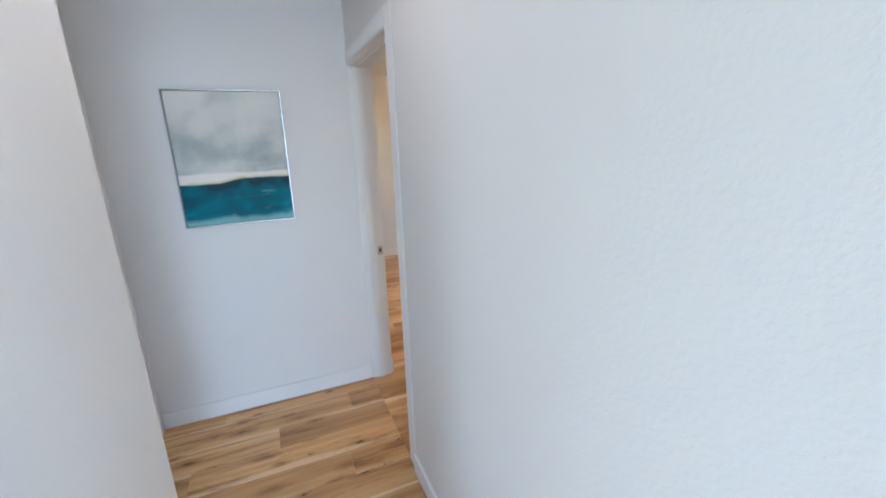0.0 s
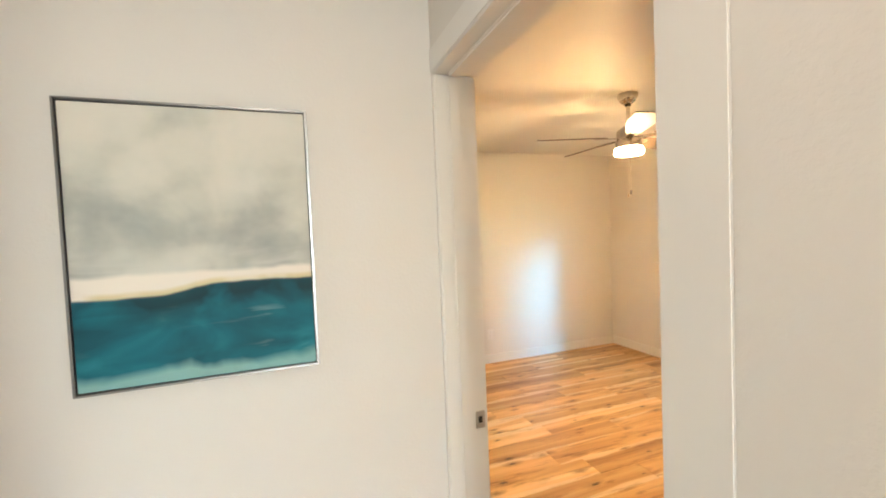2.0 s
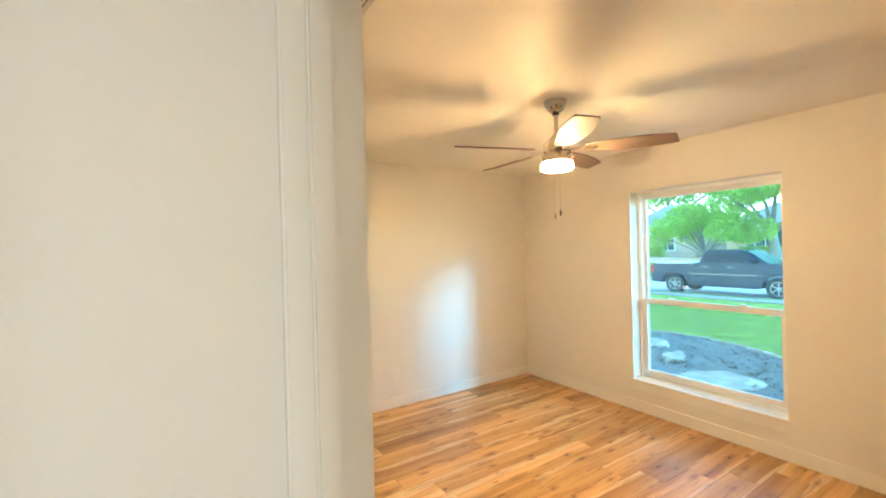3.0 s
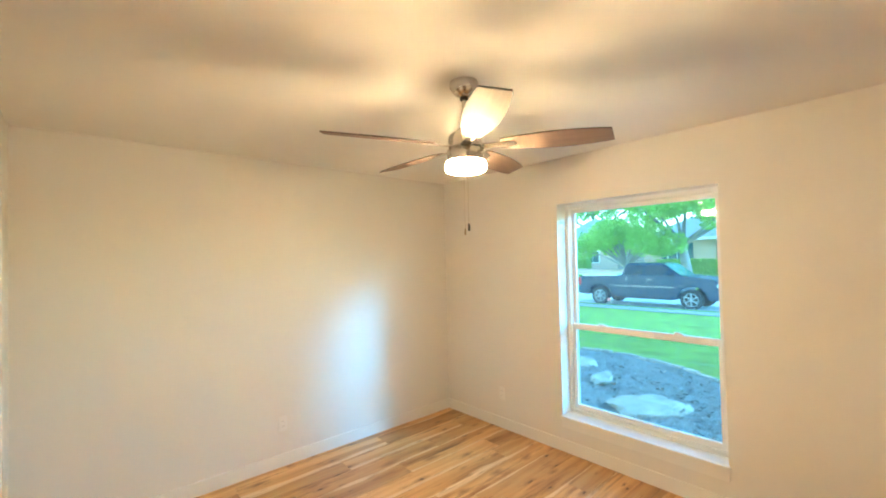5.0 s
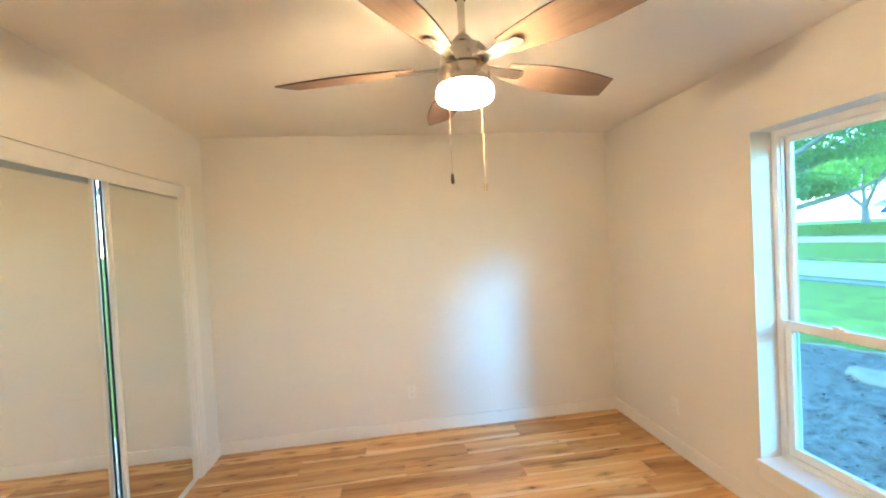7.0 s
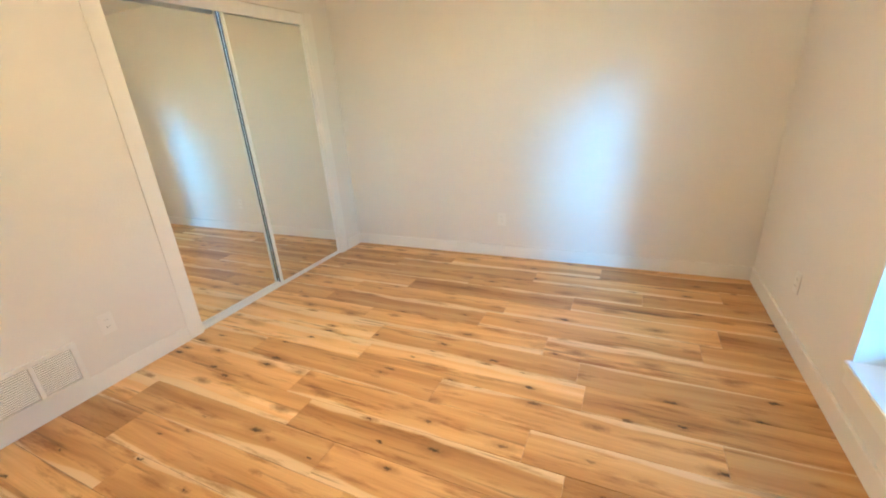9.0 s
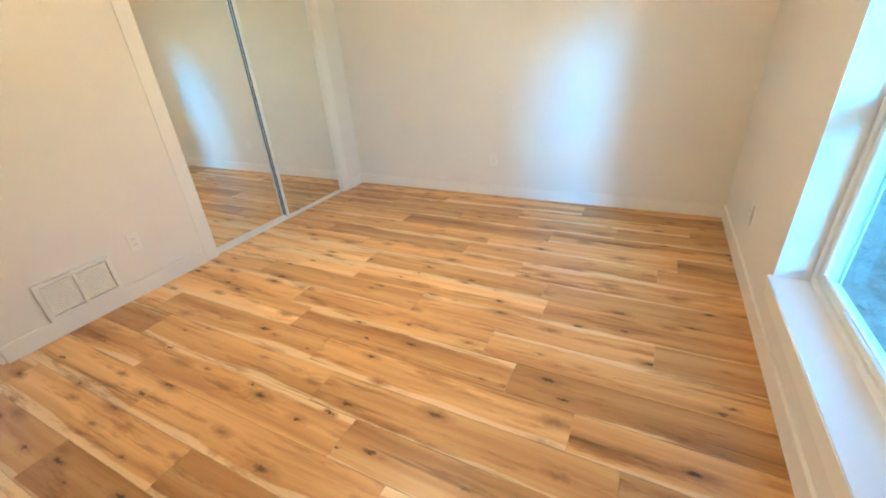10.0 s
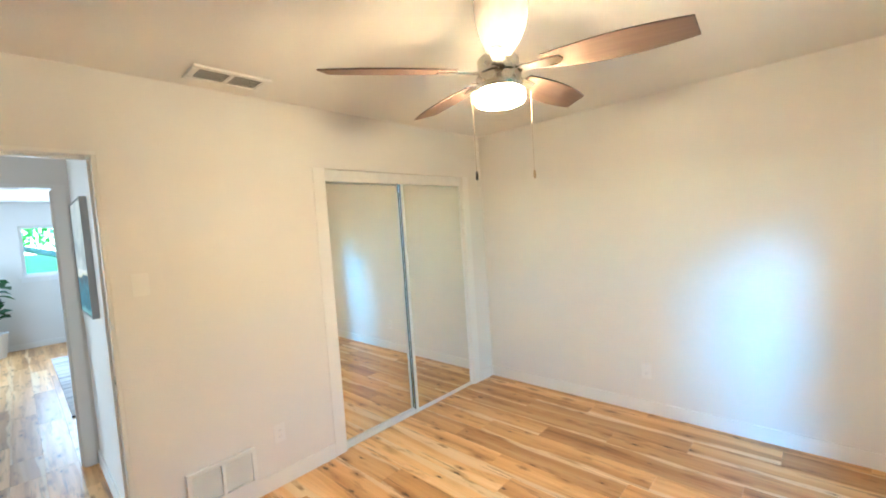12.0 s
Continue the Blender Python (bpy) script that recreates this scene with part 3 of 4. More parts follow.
outlet((1.508, 0, 0.334), 0)
outlet((W, -0.758, 0.326), -90)
outlet((0, -2.255, 0.336), 90)

def switch():
    o = thing("light_switch", "white rocker light switch plate by the doorway", "light switch", (0, -2.884, 1.382), 90)
    part("cover_plate", boxes((-0.036, 0.036, -0.006, 0, -0.0575, 0.0575), bevel=0.0025), PLASTIC, o)
    part("rocker", boxes((-0.0165, 0.0165, -0.011, -0.005, -0.033, 0.033), bevel=0.003), PLASTIC, o)
switch()

def return_grille():
    y0, y1, z0, z1 = -2.782, -2.414, 0.098, 0.322
    g = thing("return_air_grille", "white louvred return air grille low on the wall", "air grille", (0, (y0 + y1) / 2, z0), 90)
    w, h = (y1 - y0) / 2, z1 - z0
    part("grille_frame", boxes((-w, w, -0.022, 0, 0, 0.026), (-w, w, -0.022, 0, h - 0.022, h), (-w, -w + 0.026, -0.022, 0, 0.026, h - 0.022), (w - 0.026, w, -0.022, 0, 0.026, h - 0.022),
                               (-0.009, 0.009, -0.021, 0, 0.026, h - 0.022), bevel=0.002), GRILLE, g)
    part("backing", boxes((-w + 0.02, w - 0.02, -0.004, -0.001, 0.02, h - 0.016)), plain("grey duct metal", (0.20, 0.195, 0.185), 0.7), g)
    for s in (-1, 1):
        n = 15
        for i in range(n):
            z = 0.030 + (h - 0.056) * (i + 0.5) / n
            bm = bmesh.new()
            box(bm, -(w - 0.035) / 2, (w - 0.035) / 2, -0.0007, 0.0007, -0.0037, 0.0037, m=pose(s * (0.009 + (w - 0.035) / 2), -0.012, z, -32))
            part("louvre", bm, GRILLE, g)
    for s in (-1, 1):
        part("screw", lathe(bmesh.new(), [(0.004, 0), (0.003, 0.0015)], 8, pose(s * (w - 0.012), -0.022, h / 2, 90)), GRILLE, g)
return_grille()

def ceiling_register():
    x0, x1, y0, y1 = 0.125, 0.335, -2.640, -2.255
    g = thing("ceiling_vent", "white ceiling air register with two louvred panels", "air vent", ((x0 + x1) / 2, (y0 + y1) / 2, H))
    a, c = (x1 - x0) / 2, (y1 - y0) / 2
    part("vent_frame", boxes((-a, -a + 0.035, -c, c, -0.012, 0), (a - 0.035, a, -c, c, -0.012, 0), (-a + 0.035, a - 0.035, -c, -c + 0.035, -0.012, 0), (-a + 0.035, a - 0.035, c - 0.035, c, -0.012, 0),
                             (-a + 0.035, a - 0.035, -0.010, 0.010, -0.012, 0), bevel=0.003), GRILLE, g)
    part("backing", boxes((-a + 0.02, a - 0.02, -c + 0.02, c - 0.02, -0.003, -0.001)), DARK, g)
    half = (c - 0.035 - 0.010) / 2
    for s in (-1, 1):
        for i in range(9):
            x = -a + 0.042 + (2 * a - 0.084) * i / 8
            bm = bmesh.new()
            box(bm, -0.0050, 0.0050, -half, half, -0.0006, 0.0006, m=pose(x, s * (0.010 + half), -0.0075, 0, 25, 0))
            part("slat", bm, GRILLE, g)
ceiling_register()

def hall_light():
    c = thing("ceiling_light", "round white flush ceiling light, lit, in the hall", "ceiling light", (-0.64, -4.30, H))
    part("base", lathe(bmesh.new(), [(0.115, -0.022), (0.120, -0.016), (0.120, -0.001)], 36), GRILLE, c, smooth=True)
    part("diffuser", lathe(bmesh.new(), [(0.020, -0.046), (0.070, -0.042), (0.100, -0.032), (0.108, -0.0225)], 36), HALL_LAMP, c, "lit opal diffuser", smooth=True)
hall_light()

# ---- painting ----
def canvas_paint():
    m, n, l, b = mat("abstract seascape paint on canvas")
    co = n.new("ShaderNodeTexCoord")
    sp = n.new("ShaderNodeSeparateXYZ")
    l.new(co.outputs[3], sp.inputs[0])
    def calc(op, a, k, add=None):
        q = n.new("ShaderNodeMath")
        q.operation = op
        for i, v in enumerate((a, k, add)):
            if v is None:
                continue
            if isinstance(v, (int, float)):
                q.inputs[i].default_value = v
            else:
                l.new(v, q.inputs[i])
        return q.outputs[0]
    def brushed(scale, size, detail=4, bend=0.9):
        t = node(n, "ShaderNodeTexNoise", Scale=size, Detail=detail, Roughness=0.5, Distortion=bend)
        l.new(stretched(n, l, scale, 3), t.inputs["Vector"])
        return t.outputs[0]
    up = calc("MULTIPLY_ADD", sp.outputs[2], 1 / 0.714, 0.5)          # 0 at the foot, 1 at the top
    step = n.new("ShaderNodeMapRange")
    step.interpolation_type = "SMOOTHSTEP"
    l.new(sp.outputs[0], step.inputs[0])
    step.inputs[1].default_value, step.inputs[2].default_value, step.inputs[3].default_value, step.inputs[4].default_value = -0.09, 0.05, 0.0, 0.032
    edge = calc("SUBTRACT", up, step.outputs[0])
    edge = calc("MULTIPLY_ADD", brushed((9, 1, 3), 1.0, 2, 0.2), -0.025, edge)
    top = calc("MULTIPLY_ADD", brushed((7, 1, 2), 1.0, 3, 0.3), -0.04, up)
    # clouds: grey washes low down, near white above
    wash = brushed((3.0, 1, 3.6), 1.2, 4, 0.15)
    high = calc("MULTIPLY_ADD", up, 0.42, wash)
    skyc = ramp(n, l, high, [(0.60, (0.34, 0.36, 0.35)), (0.69, (0.44, 0.46, 0.43)), (0.76, (0.55, 0.56, 0.51)), (0.84, (0.64, 0.635, 0.575)), (0.95, (0.70, 0.68, 0.62))])
    mist = calc("MULTIPLY", ramp(n, l, brushed((2.5, 1, 12), 1.3, 3, 0.6), [(0.48, (0,)), (0.60, (0.6,))]), ramp(n, l, top, [(0.36, (1,)), (0.52, (0,))]))
    skyc = mixed(n, l, mist, skyc, (0.66, 0.66, 0.62))
    # sea: dark under the horizon, pale strokes towards the foot
    seac = ramp(n, l, brushed((4, 1, 9), 1.0, 4, 0.8), [(0.32, (0.006, 0.085, 0.12)), (0.46, (0.006, 0.135, 0.185)), (0.60, (0.012, 0.19, 0.24)), (0.72, (0.07, 0.29, 0.33))])
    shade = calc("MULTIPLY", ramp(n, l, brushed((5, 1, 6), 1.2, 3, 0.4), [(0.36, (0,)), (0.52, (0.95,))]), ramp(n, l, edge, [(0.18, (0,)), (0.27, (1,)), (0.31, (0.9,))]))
    seac = mixed(n, l, shade, seac, (0.006, 0.035, 0.05))
    right = ramp(n, l, calc("MULTIPLY_ADD", sp.outputs[0], 1.5, 0.5), [(0.40, (0.15,)), (0.62, (1,))])
    foam = calc("MULTIPLY", ramp(n, l, brushed((4.5, 1, 26), 1.0, 3, 0.5), [(0.62, (0,)), (0.74, (0.3,))]), calc("MULTIPLY", right, ramp(n, l, up, [(0.27, (1,)), (0.31, (0,))])))
    seac = mixed(n, l, foam, seac, (0.42, 0.58, 0.58))
    shore = calc("MULTIPLY_ADD", brushed((6, 1, 4), 1.0, 3, 0.6), -0.09, up)
    seac = mixed(n, l, ramp(n, l, shore, [(-0.0, (0.75,)), (0.035, (0,))]), seac, (0.30, 0.55, 0.53))
    ochre = calc("MULTIPLY", ramp(n, l, brushed((6, 1, 2), 1.0, 2, 0.2), [(0.45, (0,)), (0.55, (0.7,))]), ramp(n, l, edge, [(0.322, (1,)), (0.336, (0,))]))
    c = mixed(n, l, ramp(n, l, edge, [(0.308, (0,)), (0.315, (1,))]), seac, mixed(n, l, ochre, (0.82, 0.77, 0.70), (0.62, 0.52, 0.24)))
    c = mixed(n, l, ramp(n, l, top, [(0.372, (0,)), (0.388, (1,))]), c, skyc)
    l.new(c, b.inputs["Base Color"])
    b.inputs["Roughness"].default_value = 0.6
    b.inputs["Specular IOR Level"].default_value = 0.25
    relief(n, l, b, noisy(n, l, stretched(n, l, (1, 1, 1), 3), 160, 4), 0.15, 0.001)
    return m

def painting():
    x0, x1, z0, z1 = -1.080, -0.522, 1.177, 1.884
    p = thing("painting", "abstract teal and grey seascape canvas in a thin silver frame", "painting", ((x0 + x1) / 2, PY, (z0 + z1) / 2))
    a, h = (x1 - x0) / 2, (z1 - z0) / 2
    part("canvas", boxes((-a + 0.009, a - 0.009, -0.031, -0.002, -h + 0.009, h - 0.009), bevel=0.002), canvas_paint(), p, "teal sea under pale grey clouds")
    for s in (-1, 1):
        part("frame_bar", boxes((s * a, s * (a - 0.006), -0.035, -0.001, -h, h), bevel=0.0015), CHROME, p)
        part("frame_bar", boxes((-a + 0.006, a - 0.006, -0.035, -0.001, s * h, s * (h - 0.006)), bevel=0.0015), CHROME, p)
    part("shadow_gap", boxes((-a + 0.006, a - 0.006, -0.024, -0.0015, -h + 0.006, h - 0.006)), BLACK, p)
painting()

# ---- ceiling fan ----
def ceiling_fan():
    cx, cy = 1.647, -2.001
    f = thing("ceiling_fan", "five-blade ceiling fan in brushed nickel with lit drum light", "ceiling fan", (cx, cy, 0))
    part("canopy", lathe(bmesh.new(), [(0.066, H), (0.068, H - 0.010), (0.066, H - 0.022), (0.050, H - 0.052), (0.032, H - 0.068), (0.022, H - 0.072)], 40), NICKEL, f, smooth=True)
    part("downrod", lathe(bmesh.new(), [(0.0125, 2.20), (0.0125, H - 0.07)], 20), NICKEL, f, smooth=True)
    part("ball_collar", lathe(bmesh.new(), [(0.018, 2.355), (0.021, 2.362), (0.018, 2.372)], 20), BLACK, f, smooth=True)
    part("motor_housing", lathe(bmesh.new(), [(0.022, 2.236), (0.028, 2.226), (0.050, 2.206), (0.068, 2.196), (0.078, 2.184), (0.078, 2.134), (0.070, 2.130)], 40), NICKEL, f, smooth=True)
    part("switch_housing", lathe(bmesh.new(), [(0.070, 2.1295), (0.083, 2.125), (0.086, 2.121), (0.086, 2.080), (0.083, 2.076)], 40), NICKEL, f, smooth=True)
    part("light_ring", lathe(bmesh.new(), [(0.083, 2.0755), (0.090, 2.075), (0.092, 2.072), (0.091, 2.068), (0.088, 2.067)], 40), NICKEL, f, smooth=True)
    shade = part("glass_shade", lathe(bmesh.new(), [(0.089, 2.0655), (0.093, 2.063), (0.095, 2.056), (0.095, 2.036), (0.092, 2.029)], 40, cap=False), OPAL, f, "glowing warm opal drum glass", smooth=True)
    part("diffuser", lathe(bmesh.new(), [(0.0915, 2.0285), (0.088, 2.025), (0.081, 2.022), (0.05, 2.020), (0.002, 2.019)], 40), LAMP, shade, smooth=True)
    part("lamp_module", lathe(bmesh.new(), [(0.052, 2.031), (0.055, 2.034), (0.055, 2.061), (0.052, 2.0645)], 32), LAMP_CORE, shade, smooth=True)
    # blade outline: narrow at the root, bowed edges, slanted tip
    n = 14
    def bow(u, root, belly, tip):
        return root + (tip - root) * u + (belly - (root + tip) / 2) * math.sin(math.pi * u) ** 0.9
    lead = [(0.165 + 0.492 * i / n, bow(i / n, 0.040, 0.078, 0.054)) for i in range(n + 1)]
    trail = [(0.165 + 0.464 * i / n, -bow(i / n, 0.040, 0.066, 0.050)) for i in range(n + 1)]
    outline = lead + trail[::-1]
    for k in range(5):
        ang = 17.3 + 72 * k
        m = pose(0, 0, 2.143, 0, 0, ang) @ pose(0, 0, 0, -13, 0, 0)
        b = part("blade", prism(bmesh.new(), outline, -0.0028, 0.0030), BLADE, f)
        b.matrix_basis = m
        e = bmesh.new()
        big = [(x * 1.0 + (0.0018 if x > 0.6 else 0), y * 1.022) for x, y in outline]
        prism(e, big, -0.0012, 0.0016)
        eo = part("edge_band", e, BLADE_EDGE, b)
        iron = bmesh.new()
        prism(iron, [(0.070, 0.026), (0.12, 0.018), (0.165, 0.024), (0.225, 0.022), (0.238, 0.0), (0.225, -0.022), (0.165, -0.024), (0.12, -0.018), (0.070, -0.026)], -0.0095, -0.0034)
        part("blade_iron", iron, NICKEL, b)
    for dx, dy, z1, dark in ((-0.070, -0.080, 1.740, True), (0.078, 0.092, 1.735, False)):
        ch = bmesh.new()
        limb(ch, (dx * 0.70, dy * 0.70, 2.106), (dx, dy, 2.100), 0.003, 0.003, 6)
        zz = 2.098
        while zz > z1 + 0.03:
            bmesh.ops.create_icosphere(ch, subdivisions=1, radius=0.0012, matrix=Matrix.Translation((dx, dy, zz)))
            zz -= 0.0026
        c = part("pull_chain", ch, BRASS, f)
        part("chain_pull", lathe(bmesh.new(), [(0.0025, z1 + 0.034), (0.0048, z1 + 0.028), (0.0056, z1 + 0.006), (0.003, z1)], 12, Matrix.Translation((dx, dy, 0))), BLACK if dark else BRASS, c, "dark chain pull" if dark else "brass chain pull")
ceiling_fan()

# ---- other room, seen through its doorway ----
def bedside():
    t = thing("nightstand", "weathered grey wooden nightstand with a drawer and low shelf", "nightstand", (-3.32, 0.22, 0))
    GREYWOOD = plain("weathered grey wood", (0.24, 0.225, 0.205), 0.6, vary=0.3, scale=14, bump=0.2)
    part("tabletop", boxes((-0.27, 0.27, -0.21, 0.21, 0.635, 0.665), bevel=0.004), GREYWOOD, t)
    part("apron", boxes((-0.24, 0.24, -0.18, 0.19, 0.49, 0.634), bevel=0.003), GREYWOOD, t)
    d = part("drawer", boxes((-0.19, 0.19, -0.196, -0.181, 0.505, 0.62), bevel=0.003), GREYWOOD, t)
    part("cup_pull", lathe(bmesh.new(), [(0.030, 0), (0.022, 0.014), (0.004, 0.020)], 16, pose(0, -0.197, 0.565, 90)), BLACK, d, "dark cup pull")
    for sx in (-1, 1):
        for sy in (-1, 1):
            part("leg", lathe(bmesh.new(), [(0.016, 0), (0.022, 0.08), (0.026, 0.30), (0.020, 0.42), (0.028, 0.49)], 12, Matrix.Translation((sx * 0.215, sy * 0.155, 0))), GREYWOOD, t, smooth=True)
    part("shelf", boxes((-0.235, 0.235, -0.175, 0.175, 0.15, 0.175), bevel=0.003), GREYWOOD, t)
    la = thing("table_lamp", "silver table lamp with a lit cream drum shade", "table lamp", (-3.27, 0.20, 0.665))
    part("base", lathe(bmesh.new(), [(0.075, 0), (0.072, 0.012), (0.03, 0.045), (0.018, 0.08), (0.030, 0.16), (0.034, 0.20), (0.018, 0.28), (0.026, 0.31), (0.012, 0.33)], 24), NICKEL, la, smooth=True)
    part("shade", lathe(bmesh.new(), [(0.19, 0.33), (0.15, 0.60)], 32, cap=False), glowing("lit cream lamp shade", (1.0, 0.84, 0.55), 0.14), la, "cream fabric drum shade", smooth=True)
    bin_ = thing("waste_bin", "small dark waste bin under the nightstand", "bin", (-3.42, 0.18, 0.176))
    part("bin_body", lathe(bmesh.new(), [(0.07, 0), (0.085, 0.19), (0.08, 0.19), (0.066, 0.01)], 20), BLACK, bin_)
bedside()

def rug_material():
    m, n, l, b = mat("grey and cream striped rug pile")
    v = world_place(n, l, (1, 1, 1))
    sp = n.new("ShaderNodeSeparateXYZ"); l.new(v, sp.inputs[0])
    w = node(n, "ShaderNodeTexNoise", Scale=1.0, Detail=3.0)
    mp = world_place(n, l, (9, 0.6, 1)); l.new(mp, w.inputs["Vector"])
    l.new(ramp(n, l, w.outputs[0], [(0.36, (0.30, 0.30, 0.31)), (0.44, (0.62, 0.61, 0.60)), (0.60, (0.72, 0.71, 0.69)), (0.66, (0.42, 0.42, 0.43))]), b.inputs["Base Color"])
    b.inputs["Roughness"].default_value = 0.95
    relief(n, l, b, noisy(n, l, v, 240, 2), 0.5, 0.003)
    return m
rug = tagged(part("area_rug", boxes((-5.80, -2.68, -3.06, -0.66, 0.003, 0.014), bevel=0.004), rug_material()), "cream and grey striped area rug on the plank floor", "rug")
part("border", boxes((-2.70, -2.665, -3.065, -0.655, 0.0035, 0.0155), bevel=0.003), BLACK, rug, "dark bound edge")

def fig_plant():
    p = thing("potted_plant", "leafy green fig plant in a white pot", "potted plant", (-6.80, -3.66, 0))
    part("pot", lathe(bmesh.new(), [(0.15, 0), (0.19, 0.36), (0.20, 0.38), (0.18, 0.38), (0.17, 0.33), (0.01, 0.33)], 28), PLASTIC, p, "white round pot", smooth=True)
    stems = bmesh.new()
    rng = random.Random(5)
    lv = bmesh.new()
    for k in range(5):
        a = 2 * math.pi * k / 5
        end = Vector((0.16 * math.cos(a), 0.16 * math.sin(a), 1.0 + 0.12 * (k % 3)))
        limb(stems, (0.02 * math.cos(a), 0.02 * math.sin(a), 0.33), end, 0.012, 0.007)
        for i in range(11):
            o = end * (0.55 + 0.5 * i / 10)
            o.z = 0.55 + (end.z - 0.45) * i / 10
            t = Euler((rng.uniform(-0.5, 0.5), rng.uniform(-0.7, 0.3), rng.uniform(0, 6.3))).to_matrix()
            s = rng.uniform(0.14, 0.21)
            ring = [(0, 0, 0), (s * 0.3, s * 0.28, 0.02), (s * 0.75, s * 0.38, 0.02), (s * 1.15, 0, -0.02), (s * 0.75, -s * 0.38, 0.02), (s * 0.3, -s * 0.28, 0.02)]
            lv.faces.new([lv.verts.new(o + t @ Vector(q)) for q in ring])
    part("stems", stems, BARK, p)
    part("foliage", lv, LEAF_FIG, p, "broad dark green leaves")
fig_plant()

def lounge_chair():
    c = thing("armchair", "dark teal upholstered armchair by the far wall", "armchair", (-6.75, -2.28, 0), 0)
    CLOTH = plain("dark teal upholstery", (0.02, 0.07, 0.09), 0.9, vary=0.2, scale=30, bump=0.3)
    part("seat", boxes((-0.35, 0.35, -0.30, 0.30, 0.22, 0.45), bevel=0.04), CLOTH, c)
    part("backrest", boxes((-0.35, -0.20, -0.30, 0.30, 0.45, 0.86), bevel=0.05), CLOTH, c)
    for s in (-1, 1):
        part("armrest", boxes((-0.30, 0.35, s * 0.30, s * 0.40, 0.20, 0.62), bevel=0.03), CLOTH, c)
        for x in (-0.30, 0.30):
            part("leg", boxes((x - 0.02, x + 0.02, s * 0.33 - 0.02, s * 0.33 + 0.02, 0, 0.22), bevel=0.004), BLACK, c)
lounge_chair()

# ---- outdoors ----
def ground_height(x):
    pts = [(-200, -0.14), (7.0, -0.14), (16.9, -0.50), (17.3, -0.51), (17.32, -0.64), (24.6, -0.64), (24.62, -0.50), (34, 0.12), (60, 0.25), (1500, 0.3)]
    for (a, u), (c, v) in zip(pts, pts[1:]):
        if x <= c:
            return u + (v - u) * (x - a) / (c - a)
    return 0.3

def strip_sheet(xs, ys, lift, crown=None):
    bm = bmesh.new()
    g = [[bm.verts.new((x, y, ground_height(x) + lift)) for y in ys] for x in xs]
    for i in range(len(xs) - 1):
        for j in range(len(ys) - 1):
            bm.faces.new((g[i][j], g[i + 1][j], g[i + 1][j + 1], g[i][j + 1]))
    return bm

ys = [-1500, -300, -100, -40, -20, -10, 0, 10, 20, 40, 100, 300, 1500]
structure("ground", strip_sheet([-1500, -300, -100, -30, 0, 7.0, 10, 13, 16.9, 17.3, 17.32, 24.6, 24.62, 28, 31, 34, 45, 60, 150, 500, 1500], ys, 0), GRASS, "bright green mown lawn sloping to the street")
structure("road", strip_sheet([17.33, 20, 24.59], ys[1:-1], 0.006), STREET, "pale sunlit concrete street")
structure("kerb", strip_sheet([17.12, 17.30], ys[1:-1], 0.012), CONCRETE, "pale concrete kerb of the near lawn")
structure("kerb_far", strip_sheet([24.63, 24.80], ys[1:-1], 0.012), CONCRETE, "pale concrete kerb of the far lawn")

def bed_edge(y):
    return 7.3 - 0.22 * (y - 0.1) ** 2

